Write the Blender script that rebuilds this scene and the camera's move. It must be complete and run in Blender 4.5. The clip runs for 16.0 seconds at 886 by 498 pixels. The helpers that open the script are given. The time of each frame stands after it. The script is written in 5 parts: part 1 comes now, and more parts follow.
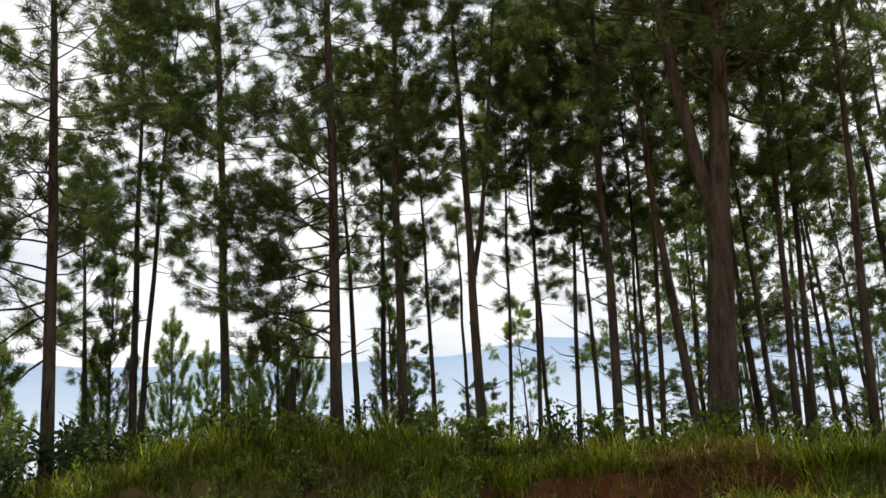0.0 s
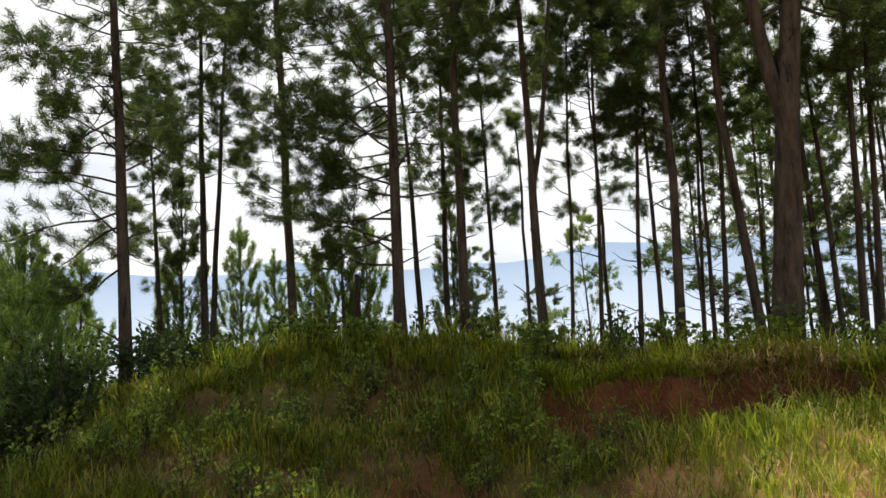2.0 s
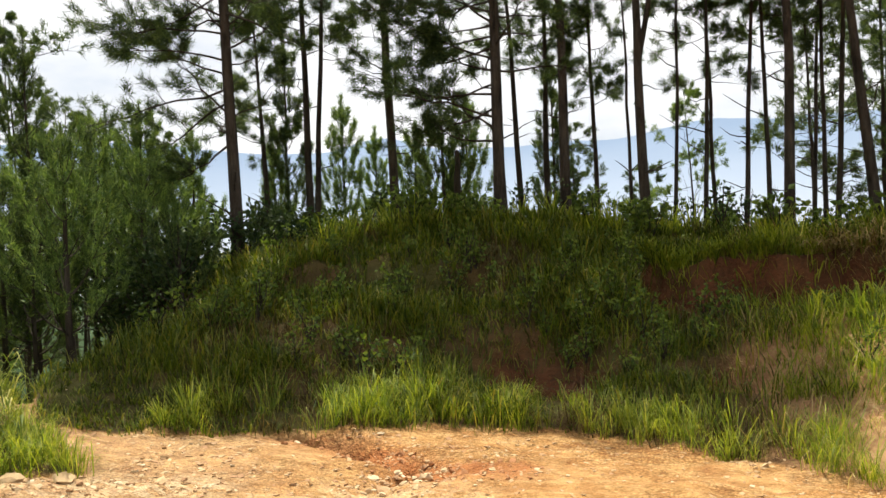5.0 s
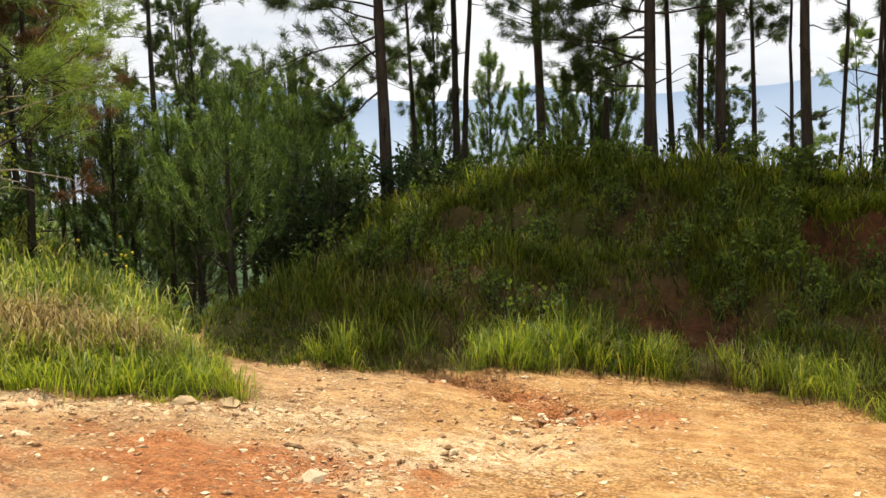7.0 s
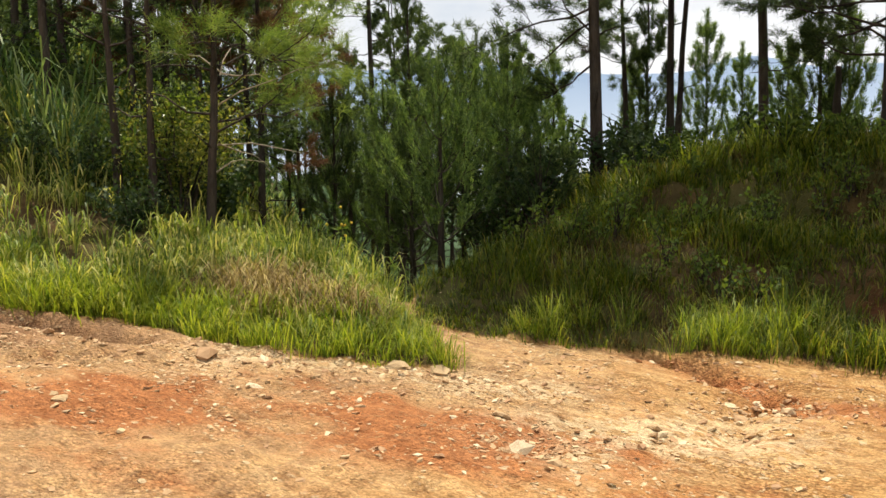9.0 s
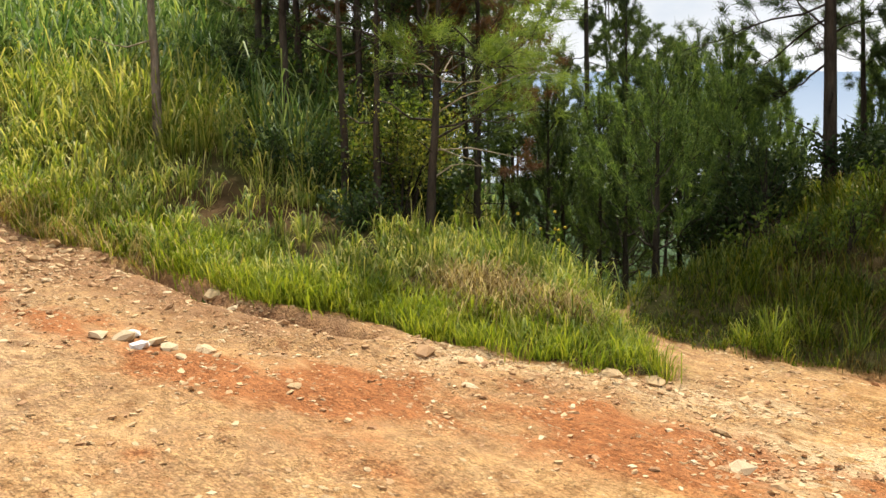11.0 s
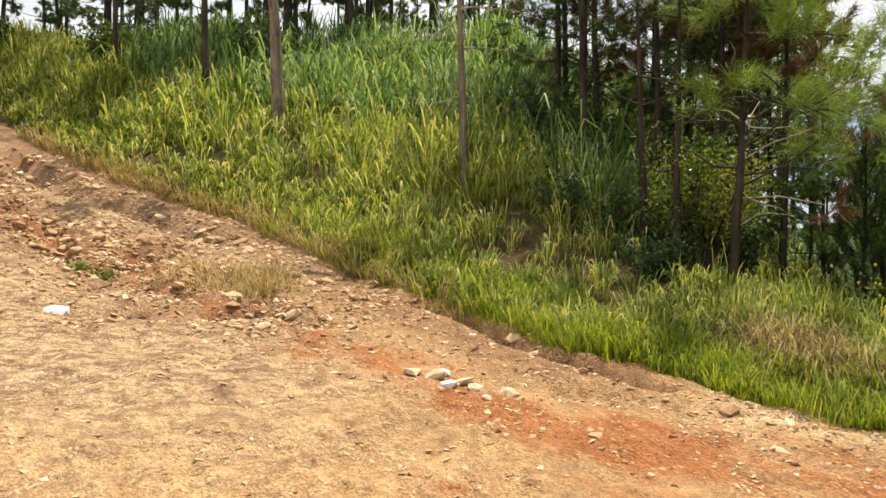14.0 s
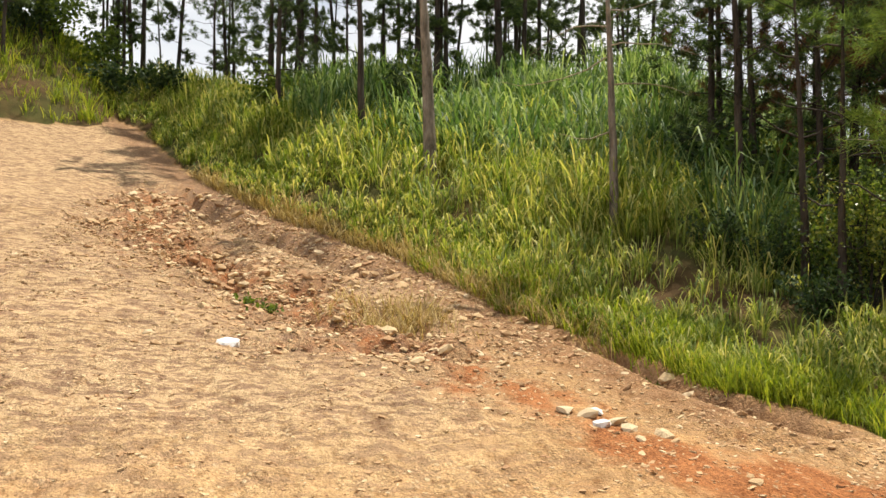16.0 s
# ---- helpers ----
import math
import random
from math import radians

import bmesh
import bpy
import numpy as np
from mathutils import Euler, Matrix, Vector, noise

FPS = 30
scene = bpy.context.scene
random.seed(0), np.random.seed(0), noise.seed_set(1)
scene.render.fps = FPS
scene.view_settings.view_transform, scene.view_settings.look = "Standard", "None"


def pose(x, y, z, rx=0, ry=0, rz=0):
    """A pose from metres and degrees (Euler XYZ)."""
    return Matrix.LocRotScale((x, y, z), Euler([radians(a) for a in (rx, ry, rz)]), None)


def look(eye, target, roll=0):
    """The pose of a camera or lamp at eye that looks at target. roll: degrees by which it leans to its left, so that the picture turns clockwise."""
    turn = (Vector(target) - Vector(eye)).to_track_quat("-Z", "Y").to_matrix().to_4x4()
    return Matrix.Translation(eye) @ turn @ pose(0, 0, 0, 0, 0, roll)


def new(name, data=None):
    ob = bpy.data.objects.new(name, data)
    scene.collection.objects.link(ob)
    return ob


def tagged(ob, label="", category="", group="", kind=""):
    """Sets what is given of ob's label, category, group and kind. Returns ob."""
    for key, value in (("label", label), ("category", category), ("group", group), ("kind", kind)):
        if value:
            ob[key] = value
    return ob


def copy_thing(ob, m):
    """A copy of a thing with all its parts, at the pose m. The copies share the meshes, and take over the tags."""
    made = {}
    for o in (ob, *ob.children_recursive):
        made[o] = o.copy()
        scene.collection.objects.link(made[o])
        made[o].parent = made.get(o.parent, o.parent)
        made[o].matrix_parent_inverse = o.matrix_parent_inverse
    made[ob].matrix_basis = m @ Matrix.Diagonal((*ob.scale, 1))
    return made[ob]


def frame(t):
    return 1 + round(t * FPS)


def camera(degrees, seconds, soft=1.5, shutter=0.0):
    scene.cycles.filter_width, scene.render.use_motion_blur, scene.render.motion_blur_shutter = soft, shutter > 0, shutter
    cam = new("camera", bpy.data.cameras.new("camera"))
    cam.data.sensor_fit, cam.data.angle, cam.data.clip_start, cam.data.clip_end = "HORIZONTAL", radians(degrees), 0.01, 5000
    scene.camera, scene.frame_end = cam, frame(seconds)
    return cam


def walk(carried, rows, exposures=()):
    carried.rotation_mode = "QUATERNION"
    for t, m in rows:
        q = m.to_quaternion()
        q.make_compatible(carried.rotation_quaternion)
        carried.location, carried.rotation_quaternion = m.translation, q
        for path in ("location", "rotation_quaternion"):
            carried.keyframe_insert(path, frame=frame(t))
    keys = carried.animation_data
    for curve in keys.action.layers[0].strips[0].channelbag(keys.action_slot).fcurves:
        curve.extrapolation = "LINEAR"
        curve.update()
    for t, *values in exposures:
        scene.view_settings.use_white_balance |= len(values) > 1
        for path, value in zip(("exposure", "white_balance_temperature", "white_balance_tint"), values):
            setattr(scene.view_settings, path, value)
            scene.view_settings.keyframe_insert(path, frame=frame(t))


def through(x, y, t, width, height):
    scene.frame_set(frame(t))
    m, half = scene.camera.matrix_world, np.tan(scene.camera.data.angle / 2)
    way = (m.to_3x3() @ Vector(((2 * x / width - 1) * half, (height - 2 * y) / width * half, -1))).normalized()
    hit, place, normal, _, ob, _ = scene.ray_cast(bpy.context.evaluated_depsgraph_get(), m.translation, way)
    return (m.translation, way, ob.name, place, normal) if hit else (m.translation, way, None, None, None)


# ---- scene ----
import itertools

# ---------------------------------------------------------------- camera
EYE = 1.55
cam = camera(53.3, 16.0)
ROWS = [
    (0.0, 0.007, 0.178, 0.012, 0.32, 13.35, 3.24),
    (0.5, 0.012, 0.179, 0.014, 1.40, 11.68, 3.35),
    (1.0, 0.020, 0.178, 0.015, 2.42, 10.20, 3.39),
    (1.5, 0.031, 0.171, 0.014, 3.43, 8.85, 3.37),
    (2.0, 0.042, 0.157, 0.009, 4.44, 7.54, 3.29),
    (2.5, 0.045, 0.136, -0.000, 5.43, 6.23, 3.21),
    (3.0, 0.043, 0.112, -0.013, 6.34, 4.95, 3.11),
    (5.5, 0.022, 0.086, -0.027, 12.58, -1.02, 2.46),
    (6.0, 0.016, 0.070, -0.036, 14.75, -1.81, 2.18),
    (6.5, 0.010, 0.062, -0.040, 17.26, -2.47, 1.95),
    (7.0, -0.001, 0.056, -0.042, 20.10, -3.06, 1.77),
    (7.5, -0.011, 0.054, -0.043, 23.35, -3.54, 1.51),
    (8.0, -0.020, 0.053, -0.044, 26.70, -3.90, 1.32),
    (8.5, -0.031, 0.044, -0.045, 30.01, -4.17, 1.19),
    (9.0, -0.040, 0.025, -0.040, 33.33, -4.36, 0.99),
    (9.5, -0.041, -0.001, -0.027, 36.68, -4.51, 0.81),
    (12.0, -0.067, -0.070, -0.012, 53.39, -3.28, 0.23),
    (12.5, -0.060, -0.103, 0.002, 56.48, -2.89, 0.17),
    (13.0, -0.053, -0.132, 0.014, 59.58, -2.37, 0.06),
    (13.5, -0.040, -0.158, 0.023, 62.59, -1.75, -0.07),
    (14.0, -0.023, -0.180, 0.033, 65.42, -1.18, -0.15),
    (14.5, -0.000, -0.201, 0.043, 68.08, -0.63, -0.17),
    (15.0, 0.024, -0.221, 0.052, 70.56, -0.10, -0.20),
    (15.5, 0.047, -0.240, 0.063, 72.82, 0.41, -0.25),
    (16.0, 0.067, -0.257, 0.074, 74.91, 0.91, -0.23),
]
walk(cam, [(t, pose(x, y, EYE + z, 90 + pitch, roll, yaw)) for t, x, y, z, yaw, pitch, roll in ROWS], exposures=[(0.0, 0.6), (1.5, 0.64), (3.0, 0.7), (5.5, 0.63), (9.0, 0.5), (12.0, 0.61), (16.0, 0.49)])

# ---------------------------------------------------------------- light
SUN_AZ, SUN_EL = 25.0, 68.0      # azimuth counted to the left of +y
world = bpy.data.worlds.new("world")
scene.world = world
world.use_nodes = True
wn, wl = world.node_tree.nodes, world.node_tree.links
wn.clear()
sky = wn.new("ShaderNodeTexSky")
sky.sky_type, sky.sun_disc = "NISHITA", False
sky.sun_elevation, sky.sun_rotation = radians(SUN_EL), radians(-SUN_AZ)
sky.air_density, sky.dust_density = 1.0, 2.0
tc = wn.new("ShaderNodeTexCoord")
mp = wn.new("ShaderNodeMapping")
mp.inputs["Scale"].default_value = (1.0, 1.0, 2.6)
cl = wn.new("ShaderNodeTexNoise")
cl.inputs["Scale"].default_value, cl.inputs["Detail"].default_value, cl.inputs["Roughness"].default_value = 2.6, 8.0, 0.55
ramp = wn.new("ShaderNodeValToRGB")
ramp.color_ramp.elements[0].position, ramp.color_ramp.elements[1].position = 0.20, 0.40
tint = wn.new("ShaderNodeValToRGB")
tint.color_ramp.elements[0].position, tint.color_ramp.elements[1].position = 0.40, 0.62
tint.color_ramp.elements[0].color, tint.color_ramp.elements[1].color = (7.2, 7.5, 7.9, 1), (10.0, 9.95, 9.8, 1)
mixw = wn.new("ShaderNodeMix")
mixw.data_type = "RGBA"
bg = wn.new("ShaderNodeBackground")
bg.inputs["Strength"].default_value = 0.082
wo = wn.new("ShaderNodeOutputWorld")
wl.new(tc.outputs["Generated"], mp.inputs["Vector"])
wl.new(mp.outputs["Vector"], cl.inputs["Vector"])
wl.new(cl.outputs["Fac"], ramp.inputs["Fac"])
wl.new(cl.outputs["Fac"], tint.inputs["Fac"])
wl.new(ramp.outputs["Color"], mixw.inputs["Factor"])
wl.new(sky.outputs["Color"], mixw.inputs["A"])
wl.new(tint.outputs["Color"], mixw.inputs["B"])
wl.new(mixw.outputs["Result"], bg.inputs["Color"])
wl.new(bg.outputs["Background"], wo.inputs["Surface"])

sun = new("sun", bpy.data.lights.new("sun", "SUN"))
sun.data.energy, sun.data.angle, sun.data.color = 5.0, radians(0.6), (1.0, 0.92, 0.78)
_a, _e = radians(SUN_AZ), radians(SUN_EL)
sun.matrix_world = look((-math.sin(_a) * math.cos(_e) * 50, math.cos(_a) * math.cos(_e) * 50, math.sin(_e) * 50), (0, 0, 0))

# ---------------------------------------------------------------- materials
def material(name, rough=0.9, spec=0.2):
    m = bpy.data.materials.new(name)
    m.use_nodes = True
    n = m.node_tree.nodes
    b = n["Principled BSDF"]
    b.inputs["Roughness"].default_value = rough
    b.inputs["Specular IOR Level"].default_value = spec
    return m, n, m.node_tree.links, b


def noise_node(n, l, scale, detail=6.0, rough=0.6, coords="Object", stretch=None, seed=0.0):
    c = n.new("ShaderNodeTexCoord")
    t = n.new("ShaderNodeTexNoise")
    t.inputs["Scale"].default_value, t.inputs["Detail"].default_value, t.inputs["Roughness"].default_value = scale, detail, rough
    m = n.new("ShaderNodeMapping")
    m.inputs["Scale"].default_value = stretch or (1, 1, 1)
    m.inputs["Location"].default_value = (seed, seed * 0.7, seed * 0.3)
    l.new(c.outputs[coords], m.inputs["Vector"])
    l.new(m.outputs["Vector"], t.inputs["Vector"])
    return t.outputs["Fac"]


def ramp_node(n, l, fac, stops):
    r = n.new("ShaderNodeValToRGB")
    e = r.color_ramp.elements
    while len(e) < len(stops):
        e.new(0.5)
    for k, (p, c) in zip(e, stops):
        k.position, k.color = p, (*c, 1)
    l.new(fac, r.inputs["Fac"])
    return r.outputs["Color"]


def mix_node(n, l, fac, a, b, mode="MIX"):
    x = n.new("ShaderNodeMix")
    x.data_type, x.blend_type = "RGBA", mode
    for sock, v in ((x.inputs["Factor"], fac), (x.inputs["A"], a), (x.inputs["B"], b)):
        if isinstance(v, (int, float)):
            sock.default_value = v
        elif isinstance(v, tuple):
            sock.default_value = (*v, 1)
        else:
            l.new(v, sock)
    return x.outputs["Result"]


def math_node(n, l, op, a, b):
    x = n.new("ShaderNodeMath")
    x.operation, x.use_clamp = op, False
    for sock, v in zip(x.inputs, (a, b)):
        if isinstance(v, (int, float)):
            sock.default_value = v
        else:
            l.new(v, sock)
    return x.outputs[0]


def bump_node(n, l, b, height, strength=0.5, distance=0.02):
    u = n.new("ShaderNodeBump")
    u.inputs["Strength"].default_value, u.inputs["Distance"].default_value = strength, distance
    l.new(height, u.inputs["Height"])
    l.new(u.outputs["Normal"], b.inputs["Normal"])


def attr_node(n, name):
    a = n.new("ShaderNodeAttribute")
    a.attribute_name = name
    return a.outputs["Fac"]


def cells_node(n, l, scale, stretch=(1, 1, 1), seed=0.0):
    """Pebble-like cells: distance from the middle of a cell, and a random number for each cell."""
    c = n.new("ShaderNodeTexCoord")
    m = n.new("ShaderNodeMapping")
    m.inputs["Scale"].default_value, m.inputs["Location"].default_value = stretch, (seed, seed * 0.6, 0)
    v = n.new("ShaderNodeTexVoronoi")
    v.inputs["Scale"].default_value = scale
    l.new(c.outputs["Object"], m.inputs["Vector"])
    l.new(m.outputs["Vector"], v.inputs["Vector"])
    s = n.new("ShaderNodeSeparateColor")
    l.new(v.outputs["Color"], s.inputs["Color"])
    return v.outputs["Distance"], s.outputs["Red"]


def grey(v):
    return (v, v, v)


def make_ground_material():
    m, n, l, b = material("soil_and_litter", 0.95, 0.1)
    big, mid, fine = noise_node(n, l, 0.55, 5), noise_node(n, l, 3.2, 6, 0.62, seed=4), noise_node(n, l, 26.0, 4, 0.65, seed=9)
    streak = noise_node(n, l, 5.0, 5, 0.6, stretch=(0.55, 1.5, 1.0), seed=5)
    worn = ramp_node(n, l, noise_node(n, l, 1.4, 4, 0.6, seed=13), [(0.38, grey(0.1)), (0.58, grey(1.0))])
    d1, r1 = cells_node(n, l, 42.0, (1, 1.25, 1))
    d2, r2 = cells_node(n, l, 17.0, (0.8, 1.3, 1), 3.0)
    ochre = ramp_node(n, l, mid, [(0.30, (0.28, 0.138, 0.052)), (0.5, (0.375, 0.206, 0.078)), (0.72, (0.44, 0.274, 0.110))])
    ochre = mix_node(n, l, ramp_node(n, l, streak, [(0.48, grey(0)), (0.62, grey(0.75))]), ochre, (0.46, 0.298, 0.132))
    # grains: lighter and darker small pieces, with dark joints where the crust is broken
    grain = mix_node(n, l, math_node(n, l, "MULTIPLY", worn, 0.75), (1, 1, 1), ramp_node(n, l, r1, [(0.0, grey(0.62)), (0.5, grey(0.95)), (1.0, grey(1.22))]))
    joint = mix_node(n, l, math_node(n, l, "MULTIPLY", worn, ramp_node(n, l, d1, [(0.42, grey(0)), (0.62, grey(0.75))])), (1, 1, 1), (0.50, 0.40, 0.33))
    ochre = mix_node(n, l, 1.0, mix_node(n, l, 1.0, ochre, grain, "MULTIPLY"), joint, "MULTIPLY")
    chip = math_node(n, l, "MULTIPLY", ramp_node(n, l, r2, [(0.80, grey(0)), (0.84, grey(1))]), ramp_node(n, l, d2, [(0.30, grey(0.8)), (0.42, grey(0))]))
    heap = ramp_node(n, l, noise_node(n, l, 2.3, 5, 0.68, seed=17), [(0.46, grey(0.0)), (0.60, grey(1.0))])
    chip = math_node(n, l, "MULTIPLY", chip, heap)
    d3, r3 = cells_node(n, l, 78.0, (1, 1.2, 1), 6.0)
    crumb = ramp_node(n, l, r3, [(0.0, grey(0.52)), (0.3, grey(0.98)), (0.75, grey(1.14)), (1.0, grey(1.55))])
    pale = math_node(n, l, "MULTIPLY", attr_node(n, "pale"), ramp_node(n, l, r2, [(0.2, grey(0.1)), (0.6, grey(0.9))]))
    ochre = mix_node(n, l, pale, ochre, (0.53, 0.42, 0.26))
    ochre = mix_node(n, l, math_node(n, l, "MULTIPLY", attr_node(n, "litter"), 0.78), ochre, mix_node(n, l, 0.8, (0.43, 0.312, 0.185), grain, "MULTIPLY"))
    browns = ramp_node(n, l, fine, [(0.3, (0.14, 0.066, 0.032)), (0.7, (0.28, 0.155, 0.08))])
    ochre = mix_node(n, l, math_node(n, l, "MULTIPLY", attr_node(n, "brown"), 0.8), ochre, mix_node(n, l, 0.6, browns, grain, "MULTIPLY"))
    needles = noise_node(n, l, 7.5, 7, 0.74, stretch=(1.35, 0.6, 1.0), seed=7)
    nfac = math_node(n, l, "MULTIPLY", ramp_node(n, l, needles, [(0.47, grey(0)), (0.55, grey(0.95))]), attr_node(n, "litter"))
    ochre = mix_node(n, l, nfac, ochre, mix_node(n, l, 0.7, (0.205, 0.126, 0.078), grain, "MULTIPLY"))
    redc = ramp_node(n, l, fine, [(0.3, (0.20, 0.068, 0.024)), (0.7, (0.35, 0.130, 0.046))])
    redc = mix_node(n, l, 0.7, redc, grain, "MULTIPLY")
    edge = math_node(n, l, "ADD", attr_node(n, "red"), math_node(n, l, "MULTIPLY", math_node(n, l, "SUBTRACT", mid, 0.5), 1.5))
    edge = math_node(n, l, "ADD", edge, math_node(n, l, "MULTIPLY", math_node(n, l, "SUBTRACT", streak, 0.5), 1.2))
    road = mix_node(n, l, ramp_node(n, l, edge, [(0.36, grey(0)), (0.95, grey(0.85))]), ochre, redc)
    road = mix_node(n, l, math_node(n, l, "ADD", math_node(n, l, "MULTIPLY", heap, 0.45), 0.45), road, mix_node(n, l, 1.0, road, crumb, "MULTIPLY"))
    mottle = noise_node(n, l, 8.5, 7, 0.72, stretch=(0.7, 1.3, 1.0), seed=21)
    road = mix_node(n, l, 0.85, road, mix_node(n, l, 1.0, road, ramp_node(n, l, mottle, [(0.36, (0.66, 0.57, 0.50)), (0.48, grey(1.02)), (0.66, (1.22, 1.23, 1.24))]), "MULTIPLY"))
    road = mix_node(n, l, chip, road, (0.53, 0.41, 0.25))
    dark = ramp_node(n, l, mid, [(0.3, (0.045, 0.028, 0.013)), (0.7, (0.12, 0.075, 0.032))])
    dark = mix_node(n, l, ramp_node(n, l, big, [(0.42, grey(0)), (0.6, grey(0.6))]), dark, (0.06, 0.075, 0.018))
    # bare red soil toned near black: shade of scarp and spots is put in
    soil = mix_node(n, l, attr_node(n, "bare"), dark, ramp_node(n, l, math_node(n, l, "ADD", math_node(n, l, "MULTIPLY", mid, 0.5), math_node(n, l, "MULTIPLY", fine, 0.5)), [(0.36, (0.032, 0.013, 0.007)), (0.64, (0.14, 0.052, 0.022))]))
    soil = mix_node(n, l, attr_node(n, "straw"), soil, mix_node(n, l, 0.8, ramp_node(n, l, mid, [(0.3, (0.30, 0.155, 0.075)), (0.7, (0.46, 0.28, 0.14))]), grain, "MULTIPLY"))
    soil = mix_node(n, l, math_node(n, l, "MULTIPLY", attr_node(n, "straw"), ramp_node(n, l, fine, [(0.5, grey(0)), (0.7, grey(0.6))])), soil, (0.50, 0.35, 0.17))
    rd = math_node(n, l, "ADD", attr_node(n, "road"), math_node(n, l, "MULTIPLY", math_node(n, l, "SUBTRACT", mid, 0.5), 0.5))
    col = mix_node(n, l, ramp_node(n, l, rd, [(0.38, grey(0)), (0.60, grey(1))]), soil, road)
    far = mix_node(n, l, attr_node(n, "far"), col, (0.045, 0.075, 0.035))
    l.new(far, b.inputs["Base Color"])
    h = math_node(n, l, "MULTIPLY", math_node(n, l, "SUBTRACT", 1.0, d1), math_node(n, l, "MULTIPLY", worn, 0.45))
    h = math_node(n, l, "ADD", h, math_node(n, l, "MULTIPLY", chip, 0.5))
    h = math_node(n, l, "ADD", h, math_node(n, l, "MULTIPLY", math_node(n, l, "SUBTRACT", 1.0, d3), 0.22))
    h = math_node(n, l, "ADD", h, math_node(n, l, "MULTIPLY", mottle, 0.7))
    h = math_node(n, l, "ADD", h, math_node(n, l, "ADD", math_node(n, l, "MULTIPLY", fine, 0.5), math_node(n, l, "MULTIPLY", streak, 0.8)))
    bump_node(n, l, b, h, 1.0, 0.03)
    return m


def make_bark(name, low, high):
    m, n, l, b = material(name, 0.95, 0.1)
    a = noise_node(n, l, 9.0, 6, 0.65, stretch=(1, 1, 0.22))
    f = noise_node(n, l, 34.0, 4, 0.7, stretch=(1, 1, 0.4), seed=3)
    s = noise_node(n, l, 1.3, 4, 0.6, seed=8)
    c = ramp_node(n, l, a, [(0.32, low), (0.62, high)])
    c = mix_node(n, l, 0.45, c, ramp_node(n, l, f, [(0.3, (0.4, 0.4, 0.4)), (0.7, (1.15, 1.1, 1.05))]), "MULTIPLY")
    c = mix_node(n, l, ramp_node(n, l, s, [(0.52, (0, 0, 0)), (0.68, (0.16, 0.16, 0.16))]), c, (0.14, 0.13, 0.105))
    l.new(c, b.inputs["Base Color"])
    bump_node(n, l, b, math_node(n, l, "ADD", a, math_node(n, l, "MULTIPLY", f, 0.4)), 1.0, 0.05)
    return m


def make_leaf(name, stops, through=0.45, scale=0.6, rough=0.55):
    """Thin foliage: reflects and lets light through; the tone differs from piece to piece and from patch to patch."""
    m, n, l, b = material(name, rough, 0.3)
    g = n.new("ShaderNodeNewGeometry")
    big = noise_node(n, l, scale, 4, 0.6)
    f = math_node(n, l, "ADD", math_node(n, l, "MULTIPLY", g.outputs["Random Per Island"], 0.7), math_node(n, l, "MULTIPLY", big, 0.35))
    c = ramp_node(n, l, f, stops)
    l.new(c, b.inputs["Base Color"])
    tr = n.new("ShaderNodeBsdfTranslucent")
    l.new(mix_node(n, l, 1.0, c, (1.25, 1.2, 0.6), "MULTIPLY"), tr.inputs["Color"])
    ms = n.new("ShaderNodeMixShader")
    ms.inputs["Fac"].default_value = through
    l.new(b.outputs["BSDF"], ms.inputs[1])
    l.new(tr.outputs["BSDF"], ms.inputs[2])
    l.new(ms.outputs["Shader"], n["Material Output"].inputs["Surface"])
    return m


def make_stone():
    m, n, l, b = material("road_stone", 0.85, 0.25)
    o = n.new("ShaderNodeObjectInfo")
    g = n.new("ShaderNodeNewGeometry")
    r = math_node(n, l, "FRACT", math_node(n, l, "ADD", o.outputs["Random"], g.outputs["Random Per Island"]), 0)
    c = ramp_node(n, l, r, [(0.0, (0.35, 0.20, 0.105)), (0.4, (0.43, 0.28, 0.15)), (0.8, (0.50, 0.36, 0.20)), (1.0, (0.62, 0.50, 0.33))])
    f = noise_node(n, l, 22.0, 5, 0.7)
    c = mix_node(n, l, 0.6, c, ramp_node(n, l, f, [(0.3, (0.75, 0.72, 0.68)), (0.7, (1.1, 1.1, 1.1))]), "MULTIPLY")
    l.new(c, b.inputs["Base Color"])
    bump_node(n, l, b, f, 0.6, 0.01)
    return m


def make_plain(name, low, high, scale=14.0, rough=0.8):
    m, n, l, b = material(name, rough, 0.2)
    f = noise_node(n, l, scale, 5, 0.65)
    l.new(ramp_node(n, l, f, [(0.3, low), (0.7, high)]), b.inputs["Base Color"])
    bump_node(n, l, b, f, 0.4, 0.01)
    return m


GROUND = make_ground_material()
BARK = make_bark("pine_bark", (0.018, 0.015, 0.012), (0.085, 0.068, 0.053))
BARK_GREY = make_bark("weathered_bark", (0.03, 0.024, 0.018), (0.11, 0.088, 0.066))
BARK_PALE = make_bark("pale_bark", (0.06, 0.048, 0.036), (0.33, 0.28, 0.22))
NEEDLE = make_leaf("pine_needles", [(0.15, (0.027, 0.046, 0.020)), (0.5, (0.054, 0.088, 0.032)), (0.85, (0.125, 0.172, 0.05))], 0.5, 0.45)
NEEDLE_FRESH = make_leaf("fresh_pine_needles", [(0.15, (0.05, 0.095, 0.035)), (0.5, (0.115, 0.19, 0.05)), (0.85, (0.25, 0.34, 0.10))], 0.5, 0.5)
NEEDLE_LIME = make_leaf("lime_pine_needles", [(0.15, (0.09, 0.15, 0.025)), (0.5, (0.17, 0.25, 0.045)), (0.85, (0.28, 0.36, 0.08))], 0.5, 0.5)
